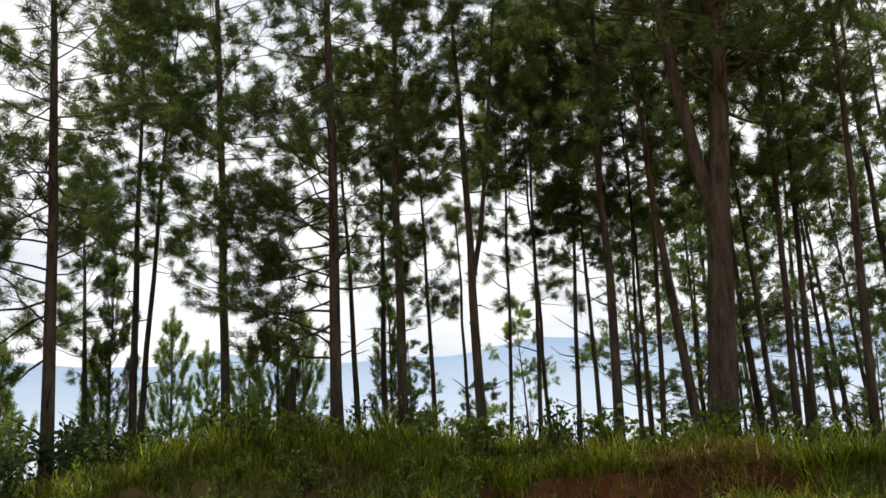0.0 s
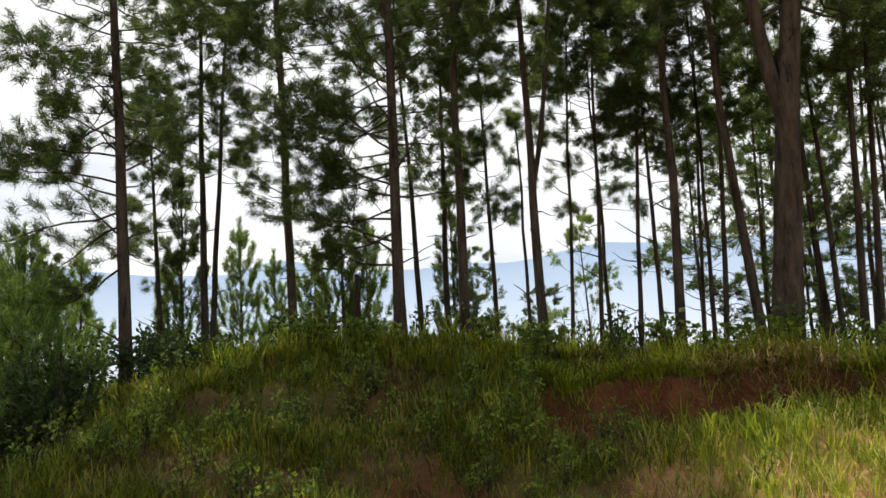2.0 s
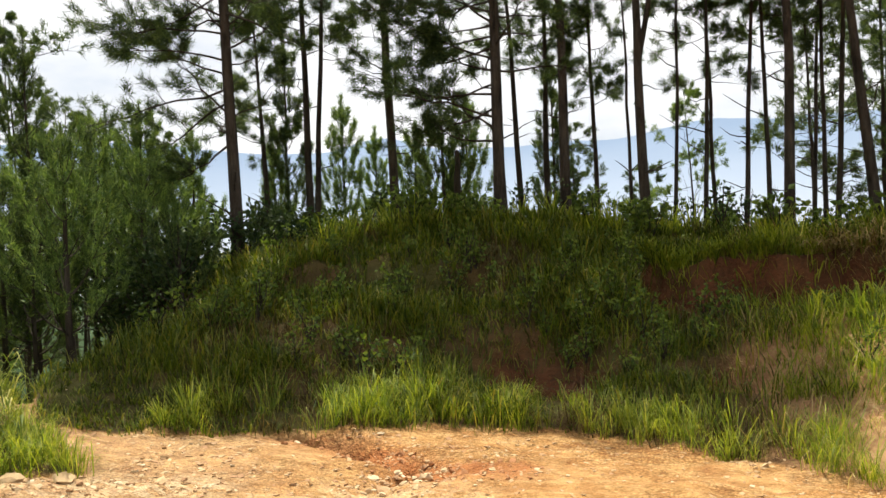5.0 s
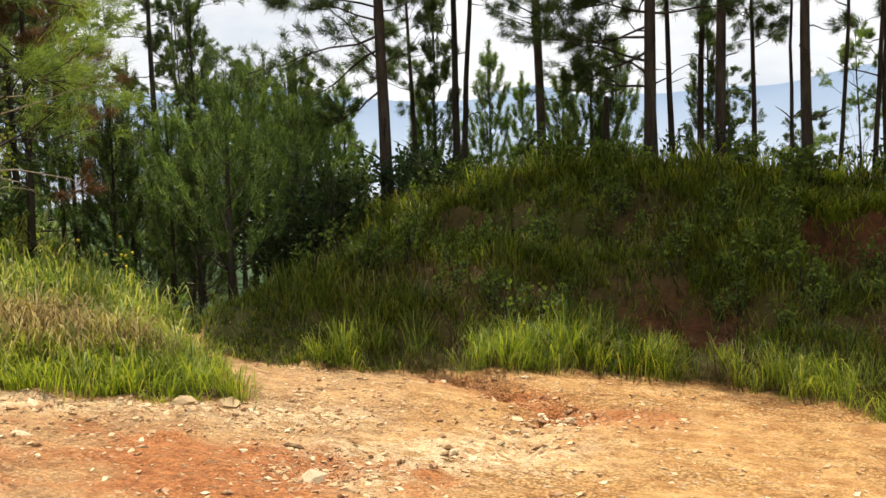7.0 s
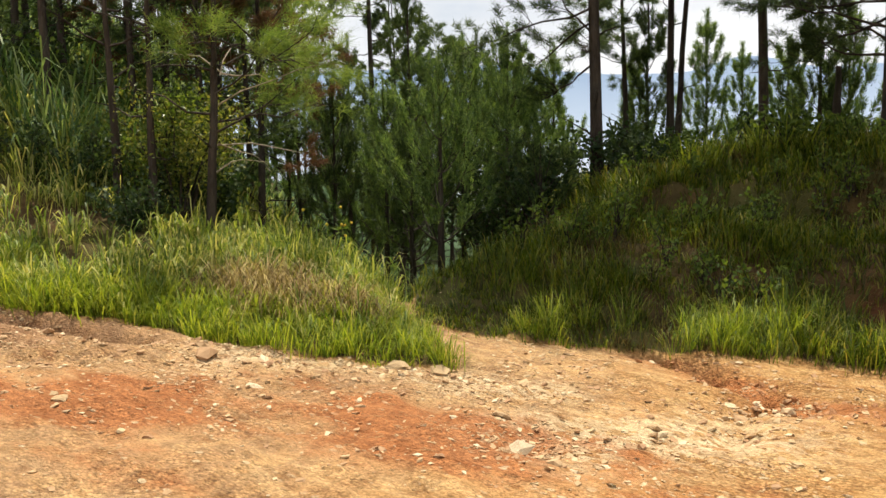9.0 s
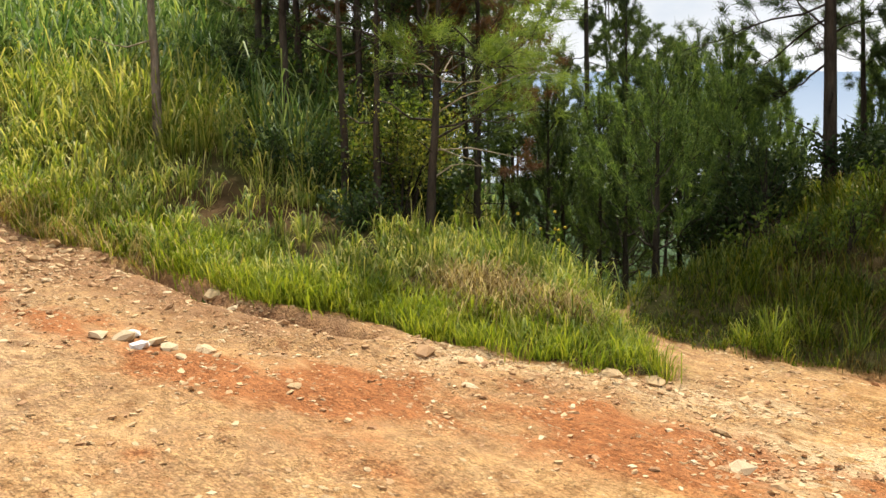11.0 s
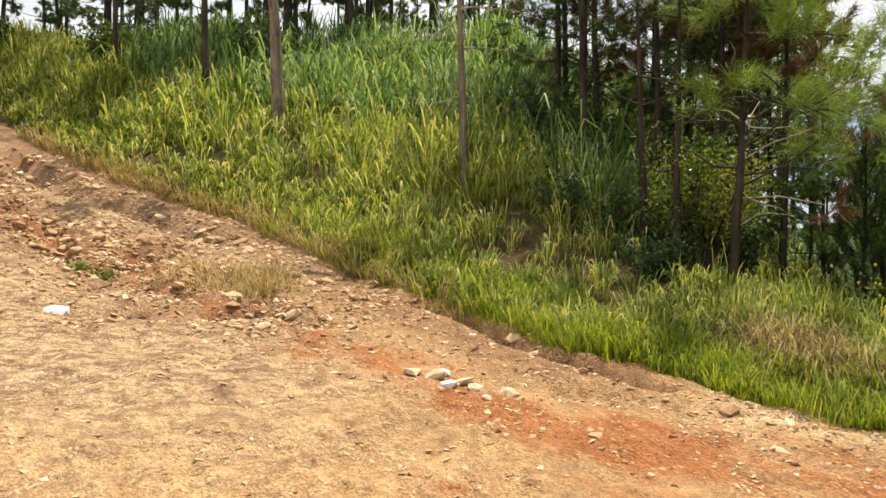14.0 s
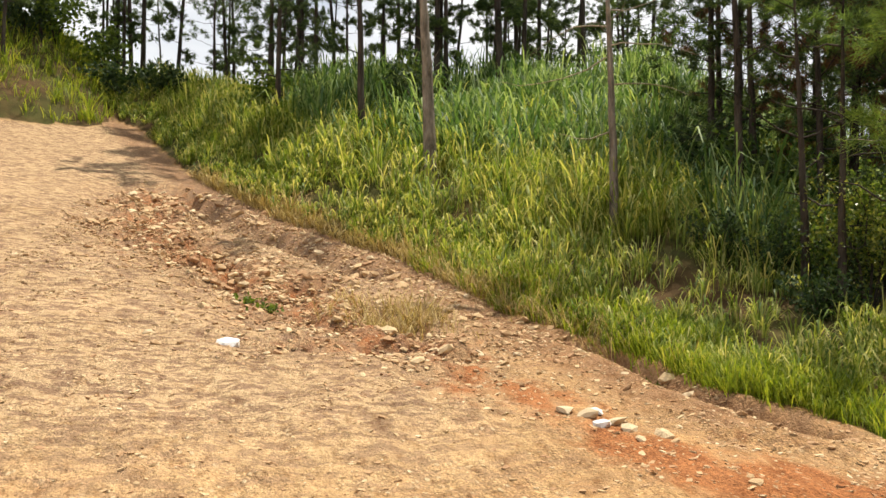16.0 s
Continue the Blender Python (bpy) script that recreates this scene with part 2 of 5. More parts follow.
NEEDLE_DEAD = make_leaf("dead_pine_needles", [(0.2, (0.07, 0.035, 0.018)), (0.5, (0.13, 0.065, 0.03)), (0.85, (0.20, 0.11, 0.05))], 0.3, 0.5, 0.8)
# darker grass: the shade on bank and hollow is put into its colour
GRASS_SHADED = make_leaf("bank_grass", [(0.15, (0.018, 0.029, 0.003)), (0.42, (0.062, 0.098, 0.007)), (0.68, (0.155, 0.19, 0.016)), (0.92, (0.25, 0.20, 0.045))], 0.45, 0.8)
GRASS_BROWN = make_leaf("withered_bank_grass", [(0.2, (0.035, 0.021, 0.008)), (0.5, (0.09, 0.06, 0.02)), (0.85, (0.19, 0.155, 0.05))], 0.35, 0.6, 0.8)
GRASS_TALL = make_leaf("tall_grass", [(0.12, (0.042, 0.075, 0.012)), (0.38, (0.135, 0.20, 0.032)), (0.62, (0.29, 0.33, 0.065)), (0.90, (0.56, 0.50, 0.20))], 0.48, 0.30)
GRASS_BLUE = make_leaf("fresh_tall_grass", [(0.15, (0.03, 0.075, 0.022)), (0.5, (0.10, 0.175, 0.055)), (0.88, (0.32, 0.40, 0.18))], 0.48, 0.30)
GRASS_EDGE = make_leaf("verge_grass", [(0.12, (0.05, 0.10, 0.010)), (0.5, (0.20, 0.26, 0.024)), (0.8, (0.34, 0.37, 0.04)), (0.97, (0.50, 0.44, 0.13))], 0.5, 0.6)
DRY_GRASS = make_leaf("dry_grass", [(0.2, (0.20, 0.13, 0.05)), (0.5, (0.36, 0.26, 0.11)), (0.85, (0.52, 0.42, 0.21))], 0.3, 0.8, 0.8)
BRUSH = make_leaf("dead_brush", [(0.2, (0.07, 0.047, 0.017)), (0.5, (0.19, 0.13, 0.045)), (0.85, (0.40, 0.31, 0.12))], 0.25, 0.8, 0.85)
LEAF = make_leaf("broad_leaves", [(0.15, (0.042, 0.072, 0.014)), (0.5, (0.092, 0.145, 0.022)), (0.85, (0.19, 0.25, 0.042))], 0.45, 0.9, 0.62)
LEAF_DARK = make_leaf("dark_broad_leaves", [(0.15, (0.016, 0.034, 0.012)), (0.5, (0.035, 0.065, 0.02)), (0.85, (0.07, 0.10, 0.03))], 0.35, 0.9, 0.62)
LEAF_YELLOW = make_leaf("yellow_green_leaves", [(0.15, (0.07, 0.10, 0.018)), (0.5, (0.14, 0.17, 0.03)), (0.85, (0.28, 0.28, 0.06))], 0.45, 0.9, 0.4)
LITTER = make_leaf("fallen_needles", [(0.2, (0.20, 0.115, 0.058)), (0.5, (0.30, 0.19, 0.095)), (0.85, (0.44, 0.30, 0.15))], 0.2, 0.8, 0.9)
STONE = make_stone()
STONE_WHITE = make_plain("white_stone", (0.55, 0.52, 0.48), (0.80, 0.79, 0.77))
STONE_TAN = make_plain("tan_stone", (0.44, 0.32, 0.19), (0.64, 0.52, 0.35))
TWIG_PALE = make_plain("bleached_twig", (0.16, 0.13, 0.085), (0.34, 0.28, 0.19), 30.0)
BLOSSOM = make_plain("yellow_blossom", (0.42, 0.30, 0.02), (0.6, 0.45, 0.05), 30.0)
CLOD = make_plain("red_clod", (0.30, 0.13, 0.055), (0.47, 0.25, 0.12), 20.0, 0.95)

# ---------------------------------------------------------------- the lie of the land
def smooth(v):
    v = np.clip(v, 0.0, 1.0)
    return v * v * (3 - 2 * v)


def vnoise(x, y, seed=0):
    """Smooth value noise between 0 and 1 on the plan."""
    x, y = np.asarray(x, float), np.asarray(y, float)
    i, j = np.floor(x).astype(np.int64), np.floor(y).astype(np.int64)
    u, v = x - i, y - j
    u, v = u * u * (3 - 2 * u), v * v * (3 - 2 * v)

    def h(a, b):
        k = (a * 374761393 + b * 668265263 + seed * 974634777) & 0x7FFFFFFF
        k = ((k ^ (k >> 13)) * 1274126177) & 0x7FFFFFFF
        return ((k ^ (k >> 16)) & 0xFFFF) / 65535.0
    return (h(i, j) * (1 - u) + h(i + 1, j) * u) * (1 - v) + (h(i, j + 1) * (1 - u) + h(i + 1, j + 1) * u) * v


def fbm(x, y, seed=0, octaves=4):
    s, a, t = 0.0, 0.5, 0.0
    for o in range(octaves):
        s, t = s + a * vnoise(x * 2 ** o, y * 2 ** o, seed + o), t + a
        a *= 0.5
    return s / t


def line_distance(x, y, line):
    best = np.full(np.shape(x), 1e9)
    for (ax, ay), (bx, by) in zip(line, line[1:]):
        dx, dy = bx - ax, by - ay
        t = np.clip(((x - ax) * dx + (y - ay) * dy) / (dx * dx + dy * dy), 0, 1)
        best = np.minimum(best, np.hypot(x - ax - t * dx, y - ay - t * dy))
    return best


def inside(x, y, poly):
    odd = np.zeros(np.shape(x), bool)
    for (ax, ay), (bx, by) in zip(poly, poly[1:] + poly[:1]):
        if ay != by:
            odd ^= ((ay > y) != (by > y)) & (x < (bx - ax) * (y - ay) / (by - ay) + ax)
    return odd


UP_AZ = radians(108)                                   # the road climbs this way
UPX, UPY = -math.sin(UP_AZ), math.cos(UP_AZ)
VERGE = [(-60, -9), (-36, -5), (-32, -3.8), (-29.6, -2.3), (-23, -0.85), (-17.5, 0.85), (-13.6, 2.6), (-9.3, 3.2), (-7.8, 3.6), (-6.3, 3.75),
         (-5.3, 4.2), (-4.5, 4.5), (-3.9, 4.75), (-3.38, 5.33), (-4.0, 5.92), (-4.9, 6.6), (-7.0, 9), (-9.6, 13), (-20.5, 34), (-45, 90)]
FOOT = [(-12.5, 18.0), (-4.55, 6.35), (-3.95, 6.55), (-3.2, 6.8), (-2.55, 7.1), (-1.5, 7.75), (-0.5, 7.8), (0.16, 7.5), (0.8, 7.1), (1.6, 6.4), (3.2, 5.6), (7, 4.6), (14, 1.5), (40, -14)]
RUT = [(-2.52, 7.04), (-2.13, 6.85), (-1.67, 6.56), (-1.31, 6.15), (-1.66, 6.1), (-1.42, 5.3), (-1.6, 5.1), (-1.9, 4.75), (-2.3, 4.45), (-2.21, 4.2)]
RED_BAND = [(-7.4, 2.2), (-5.3, 2.55), (-4.65, 2.75), (-4.2, 3.05), (-3.6, 3.75), (-2.9, 3.8), (-2.3, 4.05), (-1.4, 4.0)]
CRACK = [(-8.2, 3.35), (-7.5, 3.45), (-6.4, 3.5), (-5.9, 3.6), (-5.2, 3.9)]
STONY = [(-4.5, 4.15), (-4.2, 4.6), (-3.6, 4.85), (-3.1, 5.0), (-2.7, 5.35)]
GULLY = [(-19.5, -1.2), (-15.6, -1.2), (-12.6, -0.2), (-11.0, 0.7), (-8.2, 1.4)]
HILL = VERGE + [(-90, 90)]
MOUND = FOOT + [(60, 20), (20, 60)]
GX, GY = -math.sin(radians(34)), math.cos(radians(34))   # the way down through the gap


def land(x, y):
    """Height of the ground and the masks of its surface, for arrays of places on the plan."""
    x, y = np.asarray(x, float), np.asarray(y, float)
    d = np.hypot(x, y)
    p = x * UPX + y * UPY
    q = np.clip(p, -40, 34)
    base = np.where(q > 0, 0.10 * q + 0.0035 * q * q, 0.06 * q)
    s = (x + 4.4) * GX + (y - 5.9) * GY
    r = (x + 4.4) * GY - (y - 5.9) * GX
    in_hill, in_mound = inside(x, y, HILL), inside(x, y, MOUND)
    dv, df = line_distance(x, y, VERGE), line_distance(x, y, FOOT[1:])
    hill = np.where(in_hill, dv, 0.0)
    rise = 0.5 * np.minimum(hill, 2.0) + 0.28 * np.clip(hill - 2.0, 0, 9.0)
    rise = rise * (0.30 + 0.70 * smooth((-x - 6.0) / 5.0)) * smooth(hill / 0.5 + 0.15)
    rise = rise - np.where(in_hill, 0.22 * np.maximum(d - 25.0 - 4.0 * smooth((9.0 - y) / 6.0), 0.0) * smooth(hill / 7.0), 0.0)
    front = np.where(in_mound, np.minimum(df, 1.05 * np.maximum(r + 0.6, 0.0)), 0.0)
    up = smooth(front / 5.4) * 0.55 + np.clip(front / 5.2, 0, 1) * 0.45
    mound = up * (1.98 - 0.22 * smooth((-x - 2.2) / 2.2) - 0.16 * smooth((x + 0.8) / 1.6) - 0.15 * smooth((x - 1.5) / 5.0))
    # low undercut scarp along the brow
    step = smooth((x - 0.1) / 0.5)
    lip = 3.97 + 0.26 * np.clip(x - 0.7, 0, 4) + 0.12 * (vnoise(x * 2.3, y * 0.7, 5) - 0.5)
    mound = mound - step * 0.52 * smooth((front - lip + 1.75) / 1.5) * (1 - smooth((front - lip) / 0.09))
    step2 = smooth((-x - 1.2) / 0.5) * (1 - smooth((-x - 3.6) / 0.6))
    mound = mound - step2 * 0.28 * smooth((front - 2.2) / 0.9) * (1 - smooth((front - (3.35 + 0.5 * vnoise(x * 1.7, y * 1.7, 6))) / 0.15))
    m = smooth(r / 3.0) * (1 - smooth((df - 8.0) / 10.0)) * in_mound
    drop = 0.25 * np.maximum(s - 1.6, 0) * smooth((r + 9.0) / 7.0)
    drop = np.minimum(drop, 9.0) + 0.06 * np.clip(d - 45, 0, 1500) * smooth((y + 5) / 30.0)
    z = base + rise + mound - drop * (1 - m)
    # grassy rise on the far side of the bend
    bend = np.clip(p - 28.6, 0, 9) * smooth((-y - 3.0) / 3.0) + np.clip(-y - 7.5 - 0.25 * (x + 30), 0, 9) * smooth((-x - 20) / 4.0)
    z = z + 0.30 * bend + 0.35 * smooth(bend / 0.8)
    on_road = (~in_hill) & (~in_mound) & ((s < 3.2 + 0.8 * vnoise(x, y, 4)) | (y < 3.2)) & (bend < 0.05) & (p < 31.0) & (d < 60)
    road = np.where(on_road, 1.0, np.clip(1 - np.where(in_hill, dv, np.minimum(df, 9)) / 0.35, 0, 1) * 0.6 * ((s < 3.0) | (y < 3.2)) * (p < 33))
    rough = smooth(2.0 - d / 14.0)
    # washed-out stony gully along the upper verge, and the rut that crosses the road
    gul = line_distance(x, y, GULLY)
    soft = on_road * np.clip(dv / 0.6, 0, 1)
    gully = np.exp(-(gul / 1.0) ** 2) * soft
    wall = np.exp(-(line_distance(x, y, [(-19.5, -0.55), (-16.4, 0.15), (-15.0, 1.0), (-12.2, 1.9)]) / 0.30) ** 2) * soft
    rut = np.exp(-(line_distance(x, y, RUT) / 0.17) ** 2)
    hole = np.exp(-(line_distance(x, y, RUT[:4]) / 0.15) ** 2)
    crack = np.exp(-(line_distance(x, y, CRACK) / 0.10) ** 2)
    lump = fbm(x * 1.9, y * 1.9, 3, 2)
    z = z - 0.34 * gully * smooth(lump * 1.8 - 0.4) - 0.36 * wall - 0.075 * rut * (0.2 + 1.3 * vnoise(x * 5, y * 5, 8)) * on_road - 0.22 * hole * smooth(vnoise(x * 6, y * 6, 9) * 2.6 - 0.9) * on_road
    z = z - 0.20 * crack * smooth(vnoise(x * 2.2, y * 2.2, 11) * 2 - 0.35) + 0.05 * np.exp(-((line_distance(x, y, CRACK) - 0.3) / 0.2) ** 2)
    z = z + 0.10 * (fbm(x * 0.5, y * 0.5, 1) - 0.5) * np.minimum(d / 6, 1) + 0.06 * (fbm(x * 2.2, y * 2.2, 2) - 0.5) * rough
    z = z + np.where(on_road, 0.075, 0.10) * (fbm(x * 4, y * 6.5, 12) - 0.5) * rough
    z = z + 0.26 * (fbm(x * 1.2, y * 1.2, 15, 3) - 0.5) * in_mound * smooth(front / 1.2) * smooth(2.0 - d / 10.0)
    red = np.exp(-(line_distance(x, y, RED_BAND) / 0.60) ** 2) * (0.60 - 0.42 * smooth((-x - 4.8) / 1.2) + smooth(fbm(x * 1.1, y * 1.7, 71, 3) * 2.6 - 0.85))
    red = np.maximum(red, 0.6 * smooth(fbm(x * 0.8, y * 1.6, 76, 3) * 2.6 - 0.8) * smooth((x + 5.0) / 1.5) * smooth((5.0 - y) / 1.2))
    red = np.maximum(red, 0.8 * np.exp(-(np.hypot(x + 6.45, (y - 1.62) * 1.6) / 0.5) ** 2))
    red = np.maximum(red, 0.95 * np.exp(-(line_distance(x, y, RUT[:4] + [(-0.75, 6.25)]) / 0.36) ** 2))
    red = np.maximum(red, 0.62 * gully) * on_road
    brown = on_road * np.maximum(smooth((1.25 - dv) / 0.7) * smooth((-x - 4.3) / 1.5), 1.0 * gully)
    litter = on_road * (0.35 * smooth((-x - 1.5) / 2.0) + 0.65 * smooth((-x - 3.4) / 3.0) * smooth((2.6 - y - 0.25 * (x + 6)) / 1.6))
    pale = on_road * np.maximum(np.exp(-(line_distance(x, y, RUT[5:]) / 0.46) ** 2), 0.8 * np.exp(-(line_distance(x, y, STONY) / 0.3) ** 2))
    straw = smooth((x - 0.9) / 0.8) * in_mound * (1 - smooth((df - 2.2 - 0.35 * (x - 1)) / 0.5))
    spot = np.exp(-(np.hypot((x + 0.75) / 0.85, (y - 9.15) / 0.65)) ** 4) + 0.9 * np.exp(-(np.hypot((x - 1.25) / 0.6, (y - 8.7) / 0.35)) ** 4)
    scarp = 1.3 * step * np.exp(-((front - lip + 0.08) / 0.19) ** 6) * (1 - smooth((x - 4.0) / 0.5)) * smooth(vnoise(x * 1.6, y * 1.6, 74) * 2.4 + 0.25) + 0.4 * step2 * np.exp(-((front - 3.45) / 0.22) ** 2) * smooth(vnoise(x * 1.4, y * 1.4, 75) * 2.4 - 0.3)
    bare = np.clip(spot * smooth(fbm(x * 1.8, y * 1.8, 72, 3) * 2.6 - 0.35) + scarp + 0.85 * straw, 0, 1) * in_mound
    # bare spots sunk so that they turn darker
    z = z - 0.22 * np.clip(spot, 0, 1) * in_mound
    far = smooth((d - 45) / 60.0)
    return dict(z=z, road=road * (1 - smooth((d - 60) / 30)), red=red, litter=litter, brown=brown, pale=pale, gully=gully, p=p, bend=bend, straw=straw, bare=bare, far=far, hill=in_hill, mound=in_mound,
                dv=dv, df=df, front=front, shelf=step * in_mound * smooth((front - lip + 0.85) / 0.25) * (1 - smooth((front - lip - 0.02) / 0.06)) * (1 - smooth((x - 4.1) / 0.4)), lip=step * in_mound * np.exp(-((front - lip - 0.22) / 0.09) ** 2) * (1 - smooth((x - 4.2) / 0.4)), on_road=on_road, r=r, s=s)


def ground_z(x, y):
    return float(sheet_z(np.array([x]), np.array([y]))[0])


AZ0, AZ1, AZ_STEP = -40.0, 112.0, 0.4
RINGS = [0.25]
while RINGS[-1] < 3600:
    RINGS.append(RINGS[-1] + (max(0.055, 0.0080 * RINGS[-1]) if RINGS[-1] < 16 else 0.011 * RINGS[-1] if RINGS[-1] < 40 else 0.09 * RINGS[-1]))
RINGS = np.array(RINGS)
SHEET = {}


def sheet_z(x, y):
    """Height of the ground's own facets, so that small things lie on it."""
    a, d = np.degrees(np.arctan2(-x, y)), np.hypot(x, y)
    if not SHEET:
        return land(x, y)["z"]
    z = SHEET["z"]
    u = (a - AZ0) / AZ_STEP
    k = np.clip(np.searchsorted(RINGS, d) - 1, 0, len(RINGS) - 2)
    v = (d - RINGS[k]) / (RINGS[k + 1] - RINGS[k])
    n = int((AZ1 - AZ0) / AZ_STEP) - 1
    i = np.clip(np.floor(u).astype(int), 0, n - 1)
    w = u - i
    on = (z[k, i] * (1 - w) + z[k, i + 1] * w) * (1 - v) + (z[k + 1, i] * (1 - w) + z[k + 1, i + 1] * w) * v
    return np.where((u >= 0) & (u < n), on, land(x, y)["z"])


def mesh_object(name, verts, faces, mat, parent=None, smooth_faces=True, slots=None):
    """A mesh object from arrays: verts (n, 3), faces: a list of index arrays, one row a face."""
    me = bpy.data.meshes.new(name)
    verts = np.asarray(verts, np.float32)
    groups = [np.asarray(f, np.int32) for f in (faces if isinstance(faces, list) else [faces]) if len(f)]
    loops = np.concatenate([g.ravel() for g in groups])
    sizes = np.concatenate([np.full(len(g), g.shape[1], np.int32) for g in groups])
    me.vertices.add(len(verts))
    me.vertices.foreach_set("co", verts.ravel())
    me.loops.add(len(loops))
    me.loops.foreach_set("vertex_index", loops)
    me.polygons.add(len(sizes))
    me.polygons.foreach_set("loop_start", np.concatenate([[0], np.cumsum(sizes)[:-1]]).astype(np.int32))
    me.polygons.foreach_set("use_smooth", np.full(len(sizes), smooth_faces))
    for x in (mat if isinstance(mat, (list, tuple)) else [mat]):
        me.materials.append(x)
    if slots is not None:
        me.polygons.foreach_set("material_index", np.asarray(slots, np.int32))
    me.update(calc_edges=True)
    ob = new(name, me)
    ob.parent = parent
    return ob


def build_ground():
    az = np.radians(np.concatenate([np.arange(AZ0, AZ1, AZ_STEP), np.arange(AZ1, 320, 4.0)]))
    rad = RINGS
    A, Rr = np.meshgrid(az, rad)
    x, y = -np.sin(A) * Rr, np.cos(A) * Rr
    f = land(x, y)
    SHEET["z"] = f["z"]
    nr, na = x.shape
    v = np.stack([x, y, f["z"]], -1).reshape(-1, 3)
    i = np.arange(nr - 1)[:, None] * na
    j = np.arange(na)[None, :]
    k = (j + 1) % na
    quads = np.stack([i + j, i + na + j, i + na + k, i + k], -1).reshape(-1, 4)[:, ::-1]
    v[:na] = v[:na].mean(0)
    ob = mesh_object("ground", v, [quads], GROUND)
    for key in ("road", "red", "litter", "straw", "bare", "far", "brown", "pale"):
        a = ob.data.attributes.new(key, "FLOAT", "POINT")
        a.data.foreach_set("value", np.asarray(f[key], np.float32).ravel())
    return tagged(ob, "ochre dirt road between grassy earth banks, with red soil and ruts", "ground", kind="structure")


build_ground()


def build_mountains():
    m, n, l, b = material("haze_painted_mountain", 1.0, 0.0)
    t = noise_node(n, l, 0.0022, 6, 0.6, stretch=(1, 1, 2.0))
    c = n.new("ShaderNodeTexCoord")
    sp = n.new("ShaderNodeSeparateXYZ")
    l.new(c.outputs["Object"], sp.inputs["Vector"])
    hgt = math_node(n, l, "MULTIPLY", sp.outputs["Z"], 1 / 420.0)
    # haze painted into the colour: paler and greyer towards the foot
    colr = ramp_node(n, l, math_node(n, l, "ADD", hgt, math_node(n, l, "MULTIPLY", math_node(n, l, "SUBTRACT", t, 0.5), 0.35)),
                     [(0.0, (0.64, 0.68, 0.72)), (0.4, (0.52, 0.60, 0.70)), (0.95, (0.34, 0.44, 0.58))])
    # the range glows by itself, the sun adds nothing to it
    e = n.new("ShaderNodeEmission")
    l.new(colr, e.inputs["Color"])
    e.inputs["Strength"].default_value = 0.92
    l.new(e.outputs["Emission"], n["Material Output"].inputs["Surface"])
    for part_no, (dist, low, high, seed) in enumerate([(3300.0, 6.2, 1.6, 21)]):
        az = np.radians(np.arange(-60, 90.01, 0.25))
        deg = np.degrees(az)
        el = low + high * (fbm(deg / 13.0, deg * 0 + 3.3, seed, 4) - 0.25) + 0.9 * np.exp(-((deg - 14.5) / 2.6) ** 2) + 0.5 * np.exp(-((deg + 6.5) / 3.0) ** 2) + 0.4 * np.exp(-((deg - 38) / 5.0) ** 2) + 0.8 * np.exp(-((deg - 29) / 6.0) ** 2) + 0.12 * (fbm(deg * 0.9, deg * 0, 5, 3) - 0.5)
        rows = np.linspace(0, 1, 14)
        h = np.tan(np.radians(el)) * dist
        V = []
        for w in rows:
            dd = dist - 500 * (1 - w) + 60 * (fbm(deg / 2.0, deg * 0 + w * 5, 9, 3) - 0.5)
            V.append(np.stack([-np.sin(az) * dd, np.cos(az) * dd, -160 + (h + 160) * w ** 0.8], -1))
        V.append(np.stack([-np.sin(az) * (dist + 500), np.cos(az) * (dist + 500), np.full_like(az, -160)], -1))
        V = np.array(V)
        nr, na = V.shape[:2]
        i = np.arange(nr - 1)[:, None] * na
        j = np.arange(na - 1)[None, :]
        q = np.stack([i + j, i + j + 1, i + na + j + 1, i + na + j], -1).reshape(-1, 4)
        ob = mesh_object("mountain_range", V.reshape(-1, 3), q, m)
        tagged(ob, "pale blue mountain range beyond the valley, haze painted into its colour", "mountain", kind="structure")


build_mountains()

# ---------------------------------------------------------------- trees
def unit(a):
    return a / np.maximum(np.linalg.norm(a, axis=-1, keepdims=True), 1e-9)


def tube(points, radii, sides=6):
    """Rings round a line of points: vertices and quads of a tapered tube, closed at its tip."""
    P, r = np.asarray(points, float), np.asarray(radii, float)
    T = unit(np.gradient(P, axis=0))
    ref = np.where(np.abs(T[:, 2:3]) > 0.9, np.array([[1.0, 0, 0]]), np.array([[0, 0, 1.0]]))
    a = unit(np.cross(T, ref))
    b = np.cross(T, a)
    w = np.linspace(0, 2 * np.pi, sides, endpoint=False)
    V = P[:, None] + r[:, None, None] * (np.cos(w)[None, :, None] * a[:, None] + np.sin(w)[None, :, None] * b[:, None])
    n = len(P)
    i = np.arange(n - 1)[:, None] * sides
    j = np.arange(sides)[None, :]
    k = (j + 1) % sides
    return V.reshape(-1, 3), np.stack([i + j, i + k, i + sides + k, i + sides + j], -1).reshape(-1, 4)


def join(pieces):
    V, F, o = [], [], 0
    for v, f in pieces:
        V.append(v)
        F.append(f + o)
        o += len(v)
    return np.concatenate(V), np.concatenate(F)


